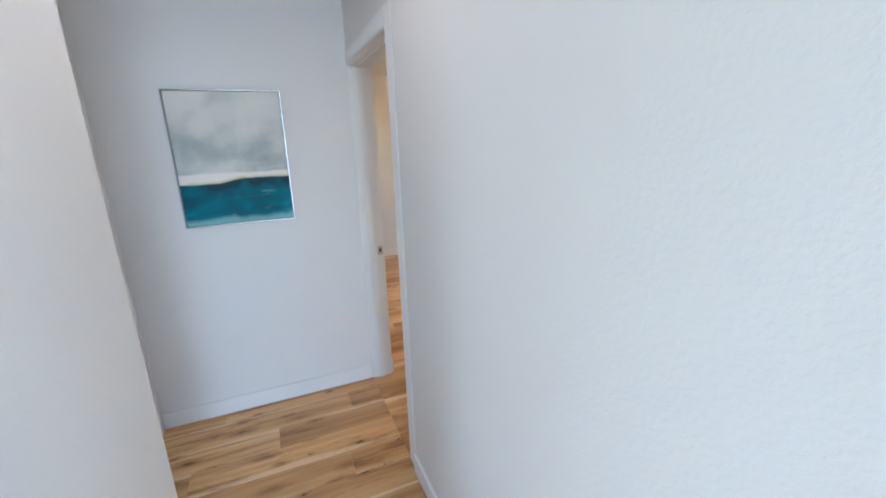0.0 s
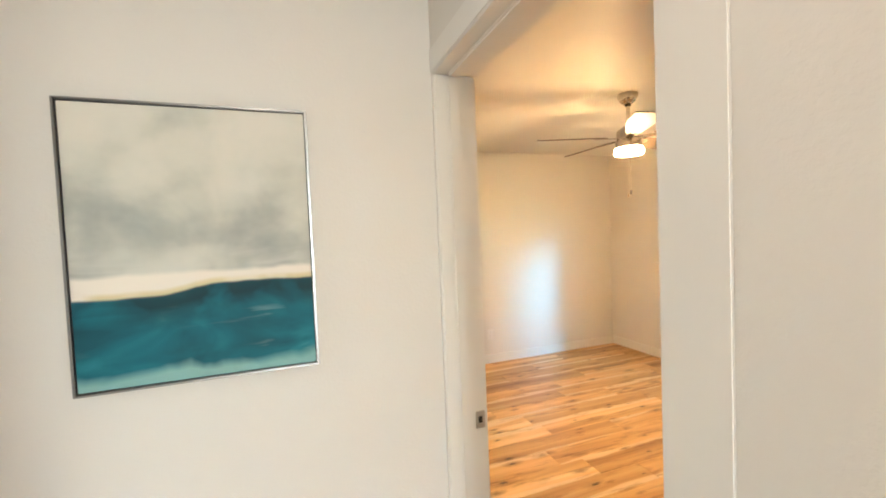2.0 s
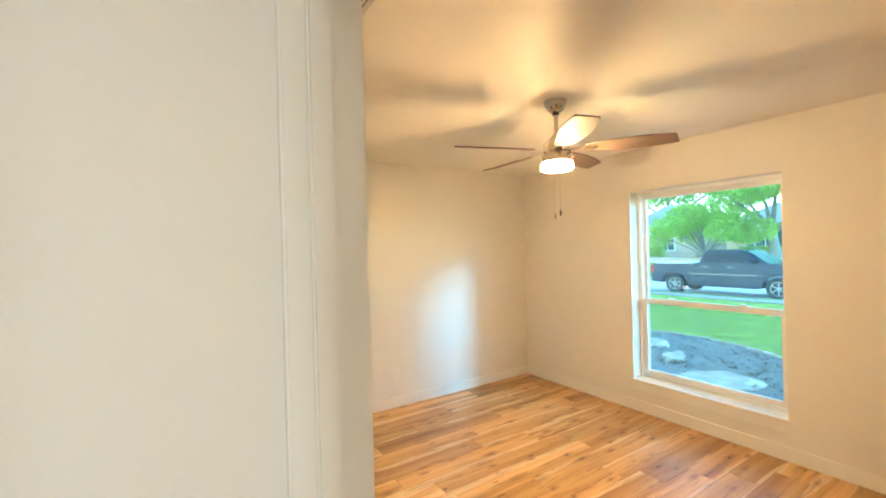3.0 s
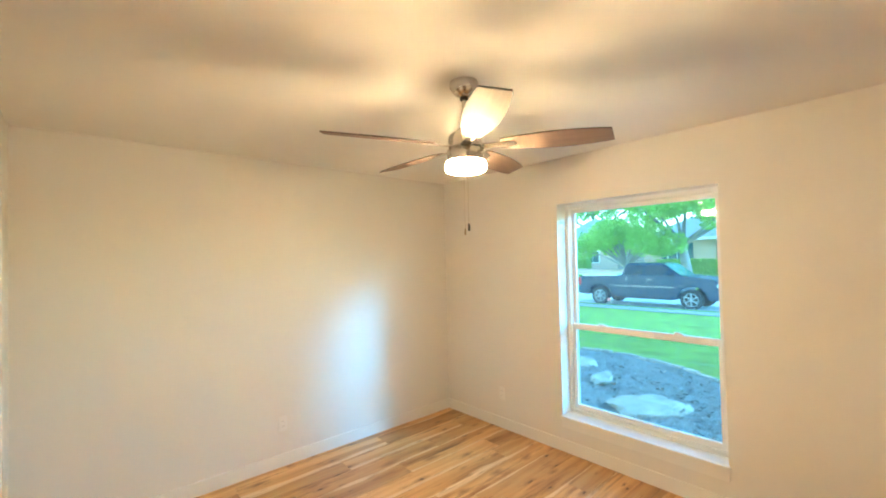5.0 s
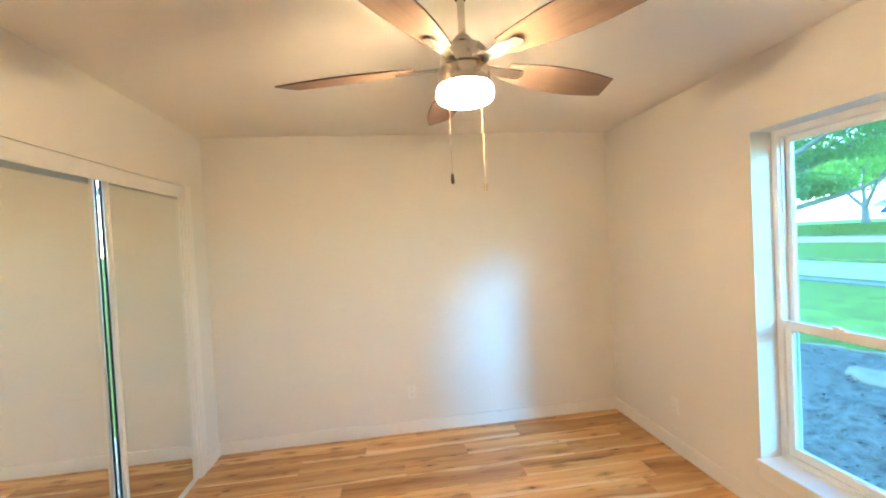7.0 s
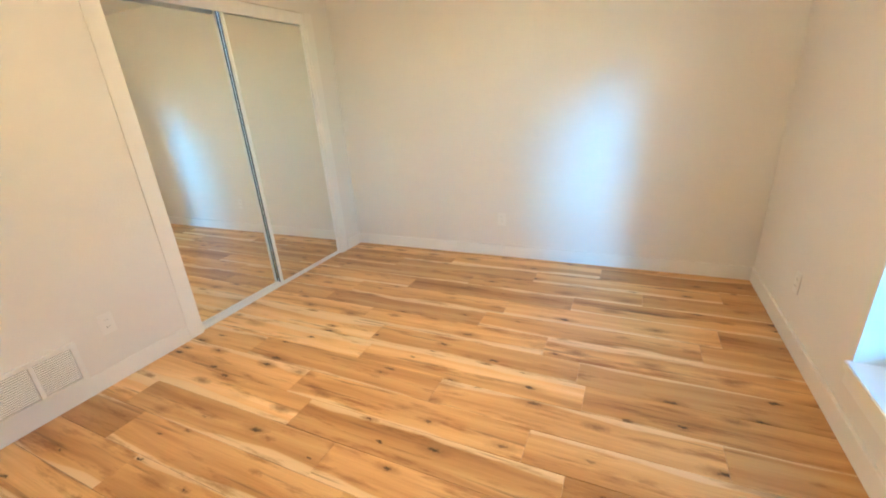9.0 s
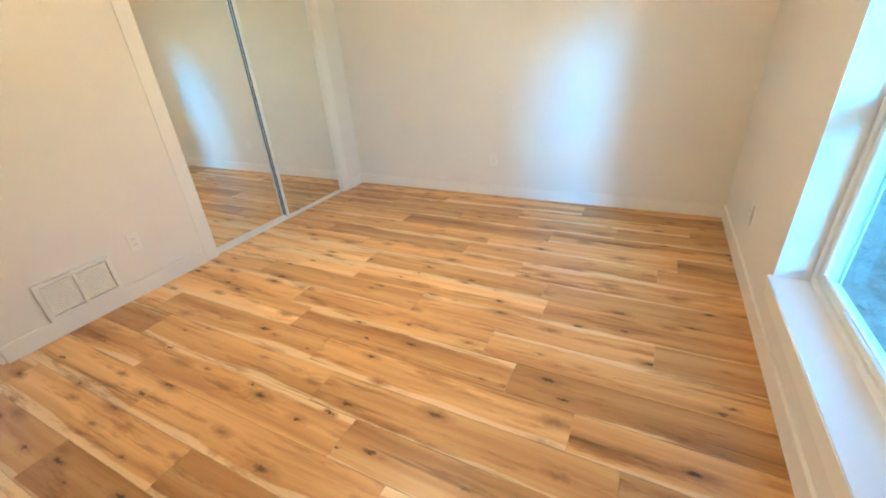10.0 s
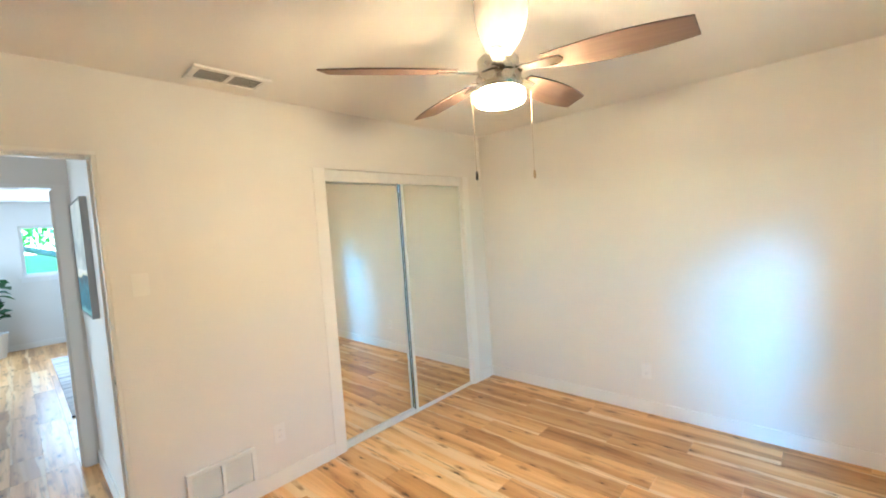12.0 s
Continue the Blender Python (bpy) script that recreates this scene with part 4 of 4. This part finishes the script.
def garden_bed():
    bm = bmesh.new()
    rows = []
    for i in range(61):
        y = -3.9 + 7.8 * i / 60
        rows.append([bm.verts.new((W + 0.2 + (bed_edge(y) - W - 0.2) * j / 30, y, -0.125 + 0.035 * noise.noise(Vector((j * 0.35, i * 0.3, 0))) + (0.03 if 0 < j < 30 else 0))) for j in range(31)])
    for a, c in zip(rows, rows[1:]):
        for j in range(30):
            bm.faces.new((a[j], a[j + 1], c[j + 1], c[j]))
    bed = structure("garden_bed", bm, MULCH, "haze-lightened bark mulch bed in front of the window")
    rng = random.Random(3)
    y = -3.7
    while y < 3.7:
        w = rng.uniform(0.14, 0.24)
        b = bmesh.new()
        box(b, -0.045, 0.045, -w / 2, w / 2, -0.05, rng.uniform(0.025, 0.045), bevel=0.014)
        o = part("edging_stone", b, STONE, bed)
        slope = math.degrees(math.atan(0.44 * (y - 0.1)))
        o.matrix_basis = pose(bed_edge(y), y, -0.11, rng.uniform(-4, 4), rng.uniform(-4, 4), slope + rng.uniform(-4, 4))
        y += (w + 0.012) * math.cos(radians(slope))
    # loose bark chips
    ch = bmesh.new()
    for _ in range(2600):
        yy = rng.uniform(-2.6, 3.0)
        xx = rng.uniform(W + 0.4, bed_edge(yy) - 0.1)
        s = rng.uniform(0.012, 0.04)
        t = Euler((rng.uniform(-0.7, 0.7), rng.uniform(-0.7, 0.7), rng.uniform(0, 6.3))).to_matrix()
        o = Vector((xx, yy, -0.085 + rng.uniform(-0.01, 0.02)))
        q = [ch.verts.new(o + t @ Vector(v)) for v in ((-s, -s * 0.35, 0), (s, -s * 0.3, 0), (s * 0.9, s * 0.35, 0.006), (-s * 0.9, s * 0.3, 0.006))]
        ch.faces.new(q)
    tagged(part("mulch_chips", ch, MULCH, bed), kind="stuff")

    def rock(at, size, seed, label):
        b = bmesh.new()
        bmesh.ops.create_icosphere(b, subdivisions=4, radius=1)
        for v in b.verts:
            k = 1 + 0.28 * noise.noise(v.co * 1.4 + Vector((seed, 0, 0))) + 0.09 * noise.noise(v.co * 4.5 + Vector((0, seed, 0)))
            v.co = Vector((v.co.x * size[0] * k, v.co.y * size[1] * k, max(-0.3, min(0.62, v.co.z)) * size[2] * k))
        o = part("garden_rock", b, STONE, None, label, smooth=True)
        tagged(o, label, "rock", "rocks in the bed")
        o.matrix_basis = pose(*at, 0, 0, seed * 40)
    rock((5.02, -1.42, -0.10), (0.30, 0.42, 0.13), 1.3, "large flat pale limestone rock in the mulch bed")
    rock((5.68, -0.54, -0.10), (0.17, 0.26, 0.10), 2.6, "small flat pale rock in the mulch bed")
    rock((6.25, 0.12, -0.10), (0.20, 0.30, 0.12), 4.1, "rounded mossy rock in the mulch bed")
garden_bed()

def pavement():
    p = structure("pavement", strip_sheet([15.35, 16.35], [-300, 300], 0.012), CONCRETE, "narrow pale concrete footpath across the lawn")
    b0 = boxes((-0.49, 0.49, -0.745, 0.745, 0, 0.02), bevel=0.004)
    first = part("paving_slab", b0, CONCRETE, p)
    tilt = -math.degrees(math.atan(0.0364))
    for i in range(24):
        ob = first if i == 0 else first.copy()
        if i:
            scene.collection.objects.link(ob)
        ob.matrix_basis = pose(15.85, -8 + 1.5 * i, ground_height(15.85) + 0.014, 0, -tilt, 0)
pavement()

def pickup():
    # nose points to -y; origin under the middle
    t = thing("pickup_truck", "dark blue crew-cab pickup truck parked on the street", "pickup truck", (18.98, 4.02, -0.64))
    side = [(2.90, 0.46), (2.93, 0.62), (2.92, 1.16), (2.88, 1.27), (1.02, 1.30), (0.86, 1.34), (0.70, 1.78), (0.55, 1.86), (-0.62, 1.86), (-0.85, 1.80), (-1.45, 1.34), (-2.55, 1.22), (-2.85, 1.10), (-2.94, 0.90), (-2.96, 0.46), (-2.60, 0.40),
            (-2.42, 0.42), (-2.34, 0.70), (-2.12, 0.90), (-1.80, 0.92), (-1.52, 0.80), (-1.38, 0.55), (-1.34, 0.38),
            (1.32, 0.38), (1.38, 0.58), (1.54, 0.82), (1.82, 0.92), (2.10, 0.90), (2.32, 0.72), (2.40, 0.44)]
    bm = bmesh.new()
    prism(bm, side, -0.96, 0.96, Matrix(((0, 0, 1, 0), (1, 0, 0, 0), (0, 1, 0, 0), (0, 0, 0, 1))))
    for v in bm.verts:
        if v.co.z > 1.32:
            v.co.x *= 0.87 if v.co.z > 1.7 else 0.97
    es = [e for e in bm.edges]
    bmesh.ops.bevel(bm, geom=es, offset=0.035, segments=2, affect="EDGES", clamp_overlap=True)
    body = part("body", bm, TRUCK, t, smooth=True)
    part("bed_opening", boxes((-0.80, 0.80, 1.10, 2.80, 1.24, 1.345), bevel=0.02), plain("pale bed cover", (0.78, 0.77, 0.75), 0.5), t, "pale flat bed cover")
    def quad(name, pts, material, parent, thick=0.02):
        b = bmesh.new()
        a = [b.verts.new(p) for p in pts]
        c = [b.verts.new((p[0] + thick, p[1], p[2])) for p in pts]
        b.faces.new(a); b.faces.new(c[::-1])
        for i in range(len(a)):
            b.faces.new((a[i], a[(i + 1) % len(a)], c[(i + 1) % len(a)], c[i]))
        bmesh.ops.recalc_face_normals(b, faces=b.faces)
        return part(name, b, material, parent)
    for s in (-1, 1):
        def sx(z):
            return s * (0.962 if z < 1.35 else 0.950 - (z - 1.35) * 0.235)
        for yy in ((0.72, 0.64, -0.06, -0.06), (-0.14, -0.14, -1.30, -0.84)):
            quad("side_window", [(sx(1.40) + s * 0.012, yy[0], 1.36), (sx(1.72) + s * 0.02, yy[1], 1.77), (sx(1.72) + s * 0.02, yy[3], 1.77), (sx(1.40) + s * 0.012, yy[2], 1.36)], TINTED, body, -s * 0.02)
        for yd in (0.80, -0.12, -1.18):
            part("door_seam", boxes((s * 0.962, s * 0.966, yd - 0.005, yd + 0.005, 0.50, 1.30)), BLACK, body)
        for yd in (0.62, -0.32):
            part("door_handle", boxes((s * 0.962, s * 0.985, yd - 0.10, yd + 0.10, 1.16, 1.19), bevel=0.006), CHROME, body)
        part("side_moulding", boxes((s * 0.962, s * 0.975, -1.25, 1.25, 0.86, 0.885), bevel=0.003), CHROME, body)
        part("wing_mirror", boxes((s * 0.96, s * 1.17, -1.16, -1.02, 1.34, 1.53), bevel=0.03), TRUCK, body)
        part("tail_lamp", boxes((s * 0.80, s * 0.968, 2.78, 2.945, 0.86, 1.22), bevel=0.01), RED, body)
        part("headlamp", boxes((s * 0.58, s * 0.968, -2.97, -2.72, 0.88, 1.08), bevel=0.02), CLEAR, body)
        part("running_board", boxes((s * 0.84, s * 1.0, -1.2, 1.2, 0.36, 0.41), bevel=0.01), BLACK, t)
        for yw in (-1.86, 1.86):
            w = part("wheel", lathe(bmesh.new(), [(0.20, -0.06), (0.25, -0.02), (0.255, 0.06), (0.20, 0.08)], 28, pose(s * 0.86, yw, 0.405, 0, 90, 0)), BLACK, t)
            part("tyre", lathe(bmesh.new(), [(0.26, -0.12), (0.36, -0.13), (0.40, -0.10), (0.405, 0.0), (0.40, 0.10), (0.36, 0.13), (0.26, 0.12), (0.26, -0.12)], 36, pose(s * 0.85, yw, 0.405, 0, 90, 0), cap=False), BLACK, w, smooth=True)
            rim = bmesh.new()
            lathe(rim, [(0.235, -0.02), (0.262, -0.02), (0.262, 0.02), (0.235, 0.02), (0.235, -0.02)], 36, pose(s * 0.965, yw, 0.405, 0, 90, 0), cap=False)
            for k in range(6):
                box(rim, -0.012, 0.012, -0.024, 0.024, 0.02, 0.245, m=pose(s * 0.962, yw, 0.405, 60 * k, 0, 0))
            lathe(rim, [(0.06, -0.02), (0.055, 0.02), (0.02, 0.03)], 16, pose(s * 0.965, yw, 0.405, 0, 90 * s, 0))
            part("rim", rim, RIM, w, "silver six-spoke rim")
    part("windscreen", boxes((-0.74, 0.74, -0.40, 0.40, -0.008, 0.008), bevel=0.004), SCREEN_GLASS, body, "pale green windscreen").matrix_basis = pose(0, -1.17, 1.575, -37.5 + 75, 0, 0)
    part("bumper", boxes((-0.95, 0.95, 2.88, 3.02, 0.46, 0.66), bevel=0.03), CHROME, t)
    part("front_bumper", boxes((-0.96, 0.96, -3.04, -2.86, 0.42, 0.68), bevel=0.04), TRUCK, t)
    part("grille", boxes((-0.56, 0.56, -2.99, -2.90, 0.74, 1.08), bevel=0.01), CHROME, t)
pickup()

def tree(name, label, at, trunk_h, r, blobs, leaf, size, per, seed, lean=(0, 0), extra=()):
    t = thing(name, label, "tree", at)
    rng = random.Random(seed)
    tb = bmesh.new()
    fork = Vector((lean[0], lean[1], trunk_h))
    limb(tb, (0, 0, -0.15), fork, r * 1.25, r * 0.8, 10)
    cb = bmesh.new()
    for (x, y, z, rx, ry, rz) in blobs:
        mid = fork.lerp(Vector((x, y, z)), 0.5) + Vector((rng.uniform(-.3, .3), rng.uniform(-.3, .3), 0.15))
        limb(tb, fork, mid, r * 0.55, r * 0.34)
        limb(tb, mid, (x, y, z), r * 0.34, r * 0.10)
        leaves(cb, rng, (x, y, z), (rx, ry, rz), per, size)
    for a, c, r0, r1 in extra:
        limb(tb, a, c, r0, r1)
    part("trunk", tb, BARK, t, smooth=True)
    part("crown", cb, leaf, t, "ragged crown of small leaves")
    return t

# dome tree across the street
rng = random.Random(11)
dome = []
for k in range(15):
    a = 2 * math.pi * k / 15 * 2.4
    q = math.sqrt((k + 0.5) / 15)
    dome.append((1.9 * q * math.cos(a), 3.3 * q * math.sin(a), 3.85 - 1.75 * q * q + rng.uniform(-0.1, 0.2), 1.1, 1.25, 0.85))
tree("ornamental_tree", "low domed ornamental tree with bright green leaves", (28.5, 9.4, -0.28), 1.0, 0.15, dome, LEAF, 0.062, 1700, 21)
tree("street_tree", "tall leafy tree in the far front yard", (29.5, 5.8, -0.2), 2.3, 0.28,
     [(-1, -2.4, 4.3, 2.0, 2.1, 1.2), (0.5, 2.2, 5.0, 2.0, 2.2, 1.4), (0, 0, 6.2, 2.2, 2.6, 1.6), (-1.5, 0.4, 5.0, 1.8, 2, 1.1), (1, -4.5, 5.2, 2, 2.4, 1.5), (0.5, 4.6, 6.3, 2, 2.4, 1.3)], LEAF, 0.085, 3600, 31, (0.0, 0.3))
tree("oak_tree", "large spreading oak tree on the front lawn", (14.6, 12.6, -0.42), 2.0, 0.34,
     [(-0.4, -3.0, 3.9, 1.9, 2.1, 0.9), (0.6, -5.4, 4.4, 2.0, 2.0, 0.75), (-1.4, -7.6, 4.75, 2.0, 1.8, 0.65), (1.5, -1.5, 5.2, 2.4, 2.4, 1.1), (2.2, -7.2, 5.3, 2.2, 2.4, 0.9), (-1, 2, 5, 2.4, 2.4, 1.2), (0.4, -4.6, 3.1, 1.3, 1.2, 0.45)],
     LEAF_DARK, 0.062, 3400, 41, (0, -0.5),
     extra=[((0, -0.5, 1.9), (0.3, -3.3, 2.25), 0.17, 0.12), ((0.3, -3.3, 2.25), (0.5, -5.9, 2.85), 0.12, 0.06), ((0.5, -5.9, 2.85), (0.2, -7.6, 3.5), 0.06, 0.02), ((0.2, -2.6, 2.2), (-0.2, -4.2, 3.6), 0.10, 0.04)])
tree("background_tree", "leafy tree outside the other room", (-15, -2.2, -0.14), 1.6, 0.2, [(0, 0, 3.2, 2, 2.6, 1.6), (0.5, 2.4, 2.6, 1.8, 2, 1.5), (0.5, -2.6, 2.2, 1.8, 2, 1.5)], LEAF, 0.09, 1500, 81)
tree("background_tree", "leafy tree beside the far house", (33, 19.5, 0.05), 2.2, 0.25, [(0, 0, 5, 2.6, 3, 1.8), (0, 3, 4.6, 2.4, 2.6, 1.6), (-1, -2.8, 5.4, 2, 2.2, 1.4)], LEAF, 0.13, 1100, 51)
tree("background_tree", "tall tree rising behind the far houses", (48, 22, 0.2), 4, 0.4, [(0, 0, 8, 4, 5, 3), (0, 6, 7.5, 4, 5, 3), (0, -7, 8, 4, 5, 3)], LEAF_DARK, 0.19, 2400, 61)
tree("background_tree", "tall tree rising behind the far houses", (50, 4, 0.2), 4, 0.4, [(0, 0, 8, 4, 5, 3), (0, 6, 8.5, 4, 5, 3), (0, -7, 8, 4, 5, 3)], LEAF_DARK, 0.19, 2400, 62)
tree("background_tree", "tall tree rising behind the far houses", (46, 36, 0.2), 4, 0.4, [(0, 0, 7, 4, 5, 3), (0, 7, 7.5, 4, 5, 3), (0, -6, 6.5, 4, 5, 3)], LEAF_DARK, 0.19, 2400, 63)

def hedge(label, x0, x1, y0, y1, z1, seed):
    h = thing("hedge", label, "hedge", (x0, y0, ground_height(x0)))
    rng = random.Random(seed)
    zt = z1 - ground_height(x0)
    part("hedge_core", boxes((0.08, x1 - x0 - 0.08, 0.05, y1 - y0 - 0.05, 0, zt - 0.08), bevel=0.06), LEAF_HEDGE, h)
    bm = bmesh.new()
    for _ in range(int((y1 - y0) * 420)):
        u, v = rng.random(), rng.random()
        p = Vector((rng.choice((0.04, x1 - x0 - 0.04)) if u < 0.6 else rng.uniform(0, x1 - x0), rng.uniform(0, y1 - y0), v * zt if u < 0.6 else zt - 0.05 + 0.06 * rng.random()))
        s = rng.uniform(0.04, 0.09)
        t = Euler((rng.uniform(0, 6.3), rng.uniform(0, 6.3), rng.uniform(0, 6.3))).to_matrix()
        bm.faces.new([bm.verts.new(p + t @ Vector(q)) for q in ((-s, 0, 0), (0, -s * .6, 0), (s, 0, 0), (0, s * .6, 0))])
    part("hedge_leaves", bm, LEAF_HEDGE, h)
hedge("long clipped green hedge before the tan brick house", 30.6, 31.6, -6, 8.3, 1.15, 71)
hedge("clipped green hedge behind the low brick wall", 32.6, 33.6, 14.6, 30, 1.25, 72)

low_wall = thing("garden_wall", "low pale brick garden wall", "wall", (32.2, 18, ground_height(32)))
part("wall_body", boxes((-0.12, 0.12, -7.5, 9, 0, 0.42), bevel=0.01), BRICK_PALE, low_wall)
part("coping", boxes((-0.16, 0.16, -7.6, 9.1, 0.421, 0.48), bevel=0.01), CONCRETE, low_wall)
barrel = thing("plastic_barrel", "blue plastic bin beside the house", "bin", (33.3, 15.4, ground_height(33.3)))
part("barrel_body", lathe(bmesh.new(), [(0.28, 0), (0.31, 0.3), (0.31, 0.7), (0.27, 0.9)], 20), BLUE, barrel, smooth=True)
flag = thing("marker_flag", "small pink marker flag in the grass strip", "flag", (16.75, 4.75, ground_height(16.75)))
part("stake", lathe(bmesh.new(), [(0.008, 0), (0.008, 0.30)], 6), PLASTIC, flag)
part("flag_sheet", boxes((-0.002, 0.002, 0, 0.16, 0.18, 0.29)), PINK, flag)

def house(label, x0, x1, y0, y1, eave, ridge, brick, windows, awning=None, hip=3.0):
    z = ground_height(x0)
    h = thing("house", label, "house", (0, 0, 0))
    part("wall", boxes((x0, x1, y0, y1, z - 0.3, eave), bevel=0.01), brick, h)
    r = bmesh.new()
    o = 0.55
    zr, ze = ridge, eave - 0.08
    yy = (y0 - o, y1 + o)
    pr = [(x0 - o, ze), (x0 - o, ze + 0.14), ((x0 + x1) / 2, zr + 0.14), (x1 + o, ze + 0.14), (x1 + o, ze), ((x0 + x1) / 2, zr)]
    prism(r, pr, yy[0], yy[1], Matrix(((1, 0, 0, 0), (0, 0, 1, 0), (0, 1, 0, 0), (0, 0, 0, 1))))
    for v in r.verts:
        if abs(v.co.x - (x0 + x1) / 2) < 0.01:
            v.co.y += hip if v.co.y < (y0 + y1) / 2 else -hip
    roof = part("roof", r, ROOF, h)
    for yb in yy:
        part("fascia", boxes((x0 - o, x1 + o, yb - 0.015, yb + 0.015, ze - 0.06, ze + 0.15)), VINYL, roof)
    part("fascia", boxes((x0 - o - 0.03, x0 - o, yy[0], yy[1], ze - 0.06, ze + 0.15)), VINYL, roof)
    for (a, c, za, zc, shut) in windows:
        w = part("window", boxes((x0 - 0.05, x0 + 0.02, a - 0.07, a, za - 0.07, zc + 0.07), (x0 - 0.05, x0 + 0.02, c, c + 0.07, za - 0.07, zc + 0.07), (x0 - 0.05, x0 + 0.02, a, c, za - 0.07, za), (x0 - 0.05, x0 + 0.02, a, c, zc, zc + 0.07),
                                 (x0 - 0.04, x0 + 0.02, (a + c) / 2 - 0.025, (a + c) / 2 + 0.025, za, zc)), VINYL, h)
        part("pane", boxes((x0 - 0.03, x0 - 0.02, a, c, za, zc)), TEAL_DOOR, w)
        if shut:
            for u in (a - 0.55, c + 0.12):
                part("shutter", boxes((x0 - 0.06, x0 - 0.005, u, u + 0.43, za - 0.05, zc + 0.05), bevel=0.008), TEAL_DOOR, w, "dark teal shutter")
    if awning:
        a, c, za = awning
        g = bmesh.new()
        prism(g, [(x0, za + 0.55), (x0 - 0.9, za), (x0 - 0.9, za - 0.2), (x0, za - 0.2)], a, c, Matrix(((1, 0, 0, 0), (0, 0, 1, 0), (0, 1, 0, 0), (0, 0, 0, 1))))
        part("awning", g, AWNING, h, "blue canvas awning")
    return h
house("tan brick ranch house with teal shutters and grey roof", 37, 46, -8, 11.6, 2.75, 4.7, BRICK_TAN, [(8.3, 9.6, 0.75, 2.35, True), (4.0, 5.6, 0.75, 2.35, True), (-1.2, 0.6, 0.75, 2.35, True)])
house("pale brick house with white fascia and grey roof", 37.5, 45.5, 14.2, 21.4, 2.5, 5.2, BRICK_PALE, [(20.0, 21.2, 0.8, 2.0, False), (16.0, 17.2, 0.9, 1.9, False)], (19.4, 21.2, 2.05))

# ---- plank floors ----
def planks():
    rng = random.Random(9)
    fl = structure("floor", boxes((-7.45, 0, -9.0, 0.55, -0.12, -0.004), (0, W, S - 0.12, 0, -0.12, -0.004)), PLANK, "knotty oak plank floor with warm brown tones")
    fl["category"] = "floor"
    pw, plen, gap = 0.178, 1.203, 0.0012
    shared = {}
    def piece(length, width):
        key = (round(length, 3), round(width, 3))
        if key not in shared:
            bm = bmesh.new()
            box(bm, -length / 2, length / 2, -width / 2, width / 2, -0.004, 0.0)
            top = [e for e in bm.edges if all(v.co.z > -0.001 for v in e.verts)]
            bmesh.ops.bevel(bm, geom=top, offset=0.0011, segments=1, affect="EDGES")
            me = bpy.data.meshes.new("plank")
            bm.to_mesh(me)
            bm.free()
            me.materials.append(PLANK)
            shared[key] = me
        return shared[key]
    known = {-1: 2.893, -2: 2.18, -4: 2.632, -5: 1.608, -6: 1.86, -7: 0.913, 2: 2.12, 1: 2.319, 3: 2.89}
    def area(x0, x1, y0, y1):
        k0, k1 = math.floor((y0 + 1.688) / pw), math.ceil((y1 + 1.688) / pw)
        for k in range(k0, k1):
            lo, hi = max(y0, -1.688 + k * pw), min(y1, -1.688 + (k + 1) * pw)
            if hi - lo < 0.01:
                continue
            start = known.get(k)
            if start is None:
                start = (k * 0.437 + rng.uniform(-0.06, 0.06)) % plen
            x = start + plen * (math.floor((x0 - start) / plen))
            while x < x1:
                a, c = max(x, x0), min(x + plen, x1)
                if c - a > 0.01:
                    ob = new("plank", piece(c - a - gap, hi - lo - gap))
                    ob.parent = fl
                    ob.matrix_basis = pose((a + c) / 2, (lo + hi) / 2, 0, 0, 0, 180 * (rng.random() < 0.5))
                x += plen
    area(-T - 0.0, W, S, 0.0)
    area(HX - 0.13, -T, -4.9, PY)
    area(-7.2, HX - 0.13, -4.7, 0.55)
    area(-5.0, -T, -8.9, -4.9)
planks()
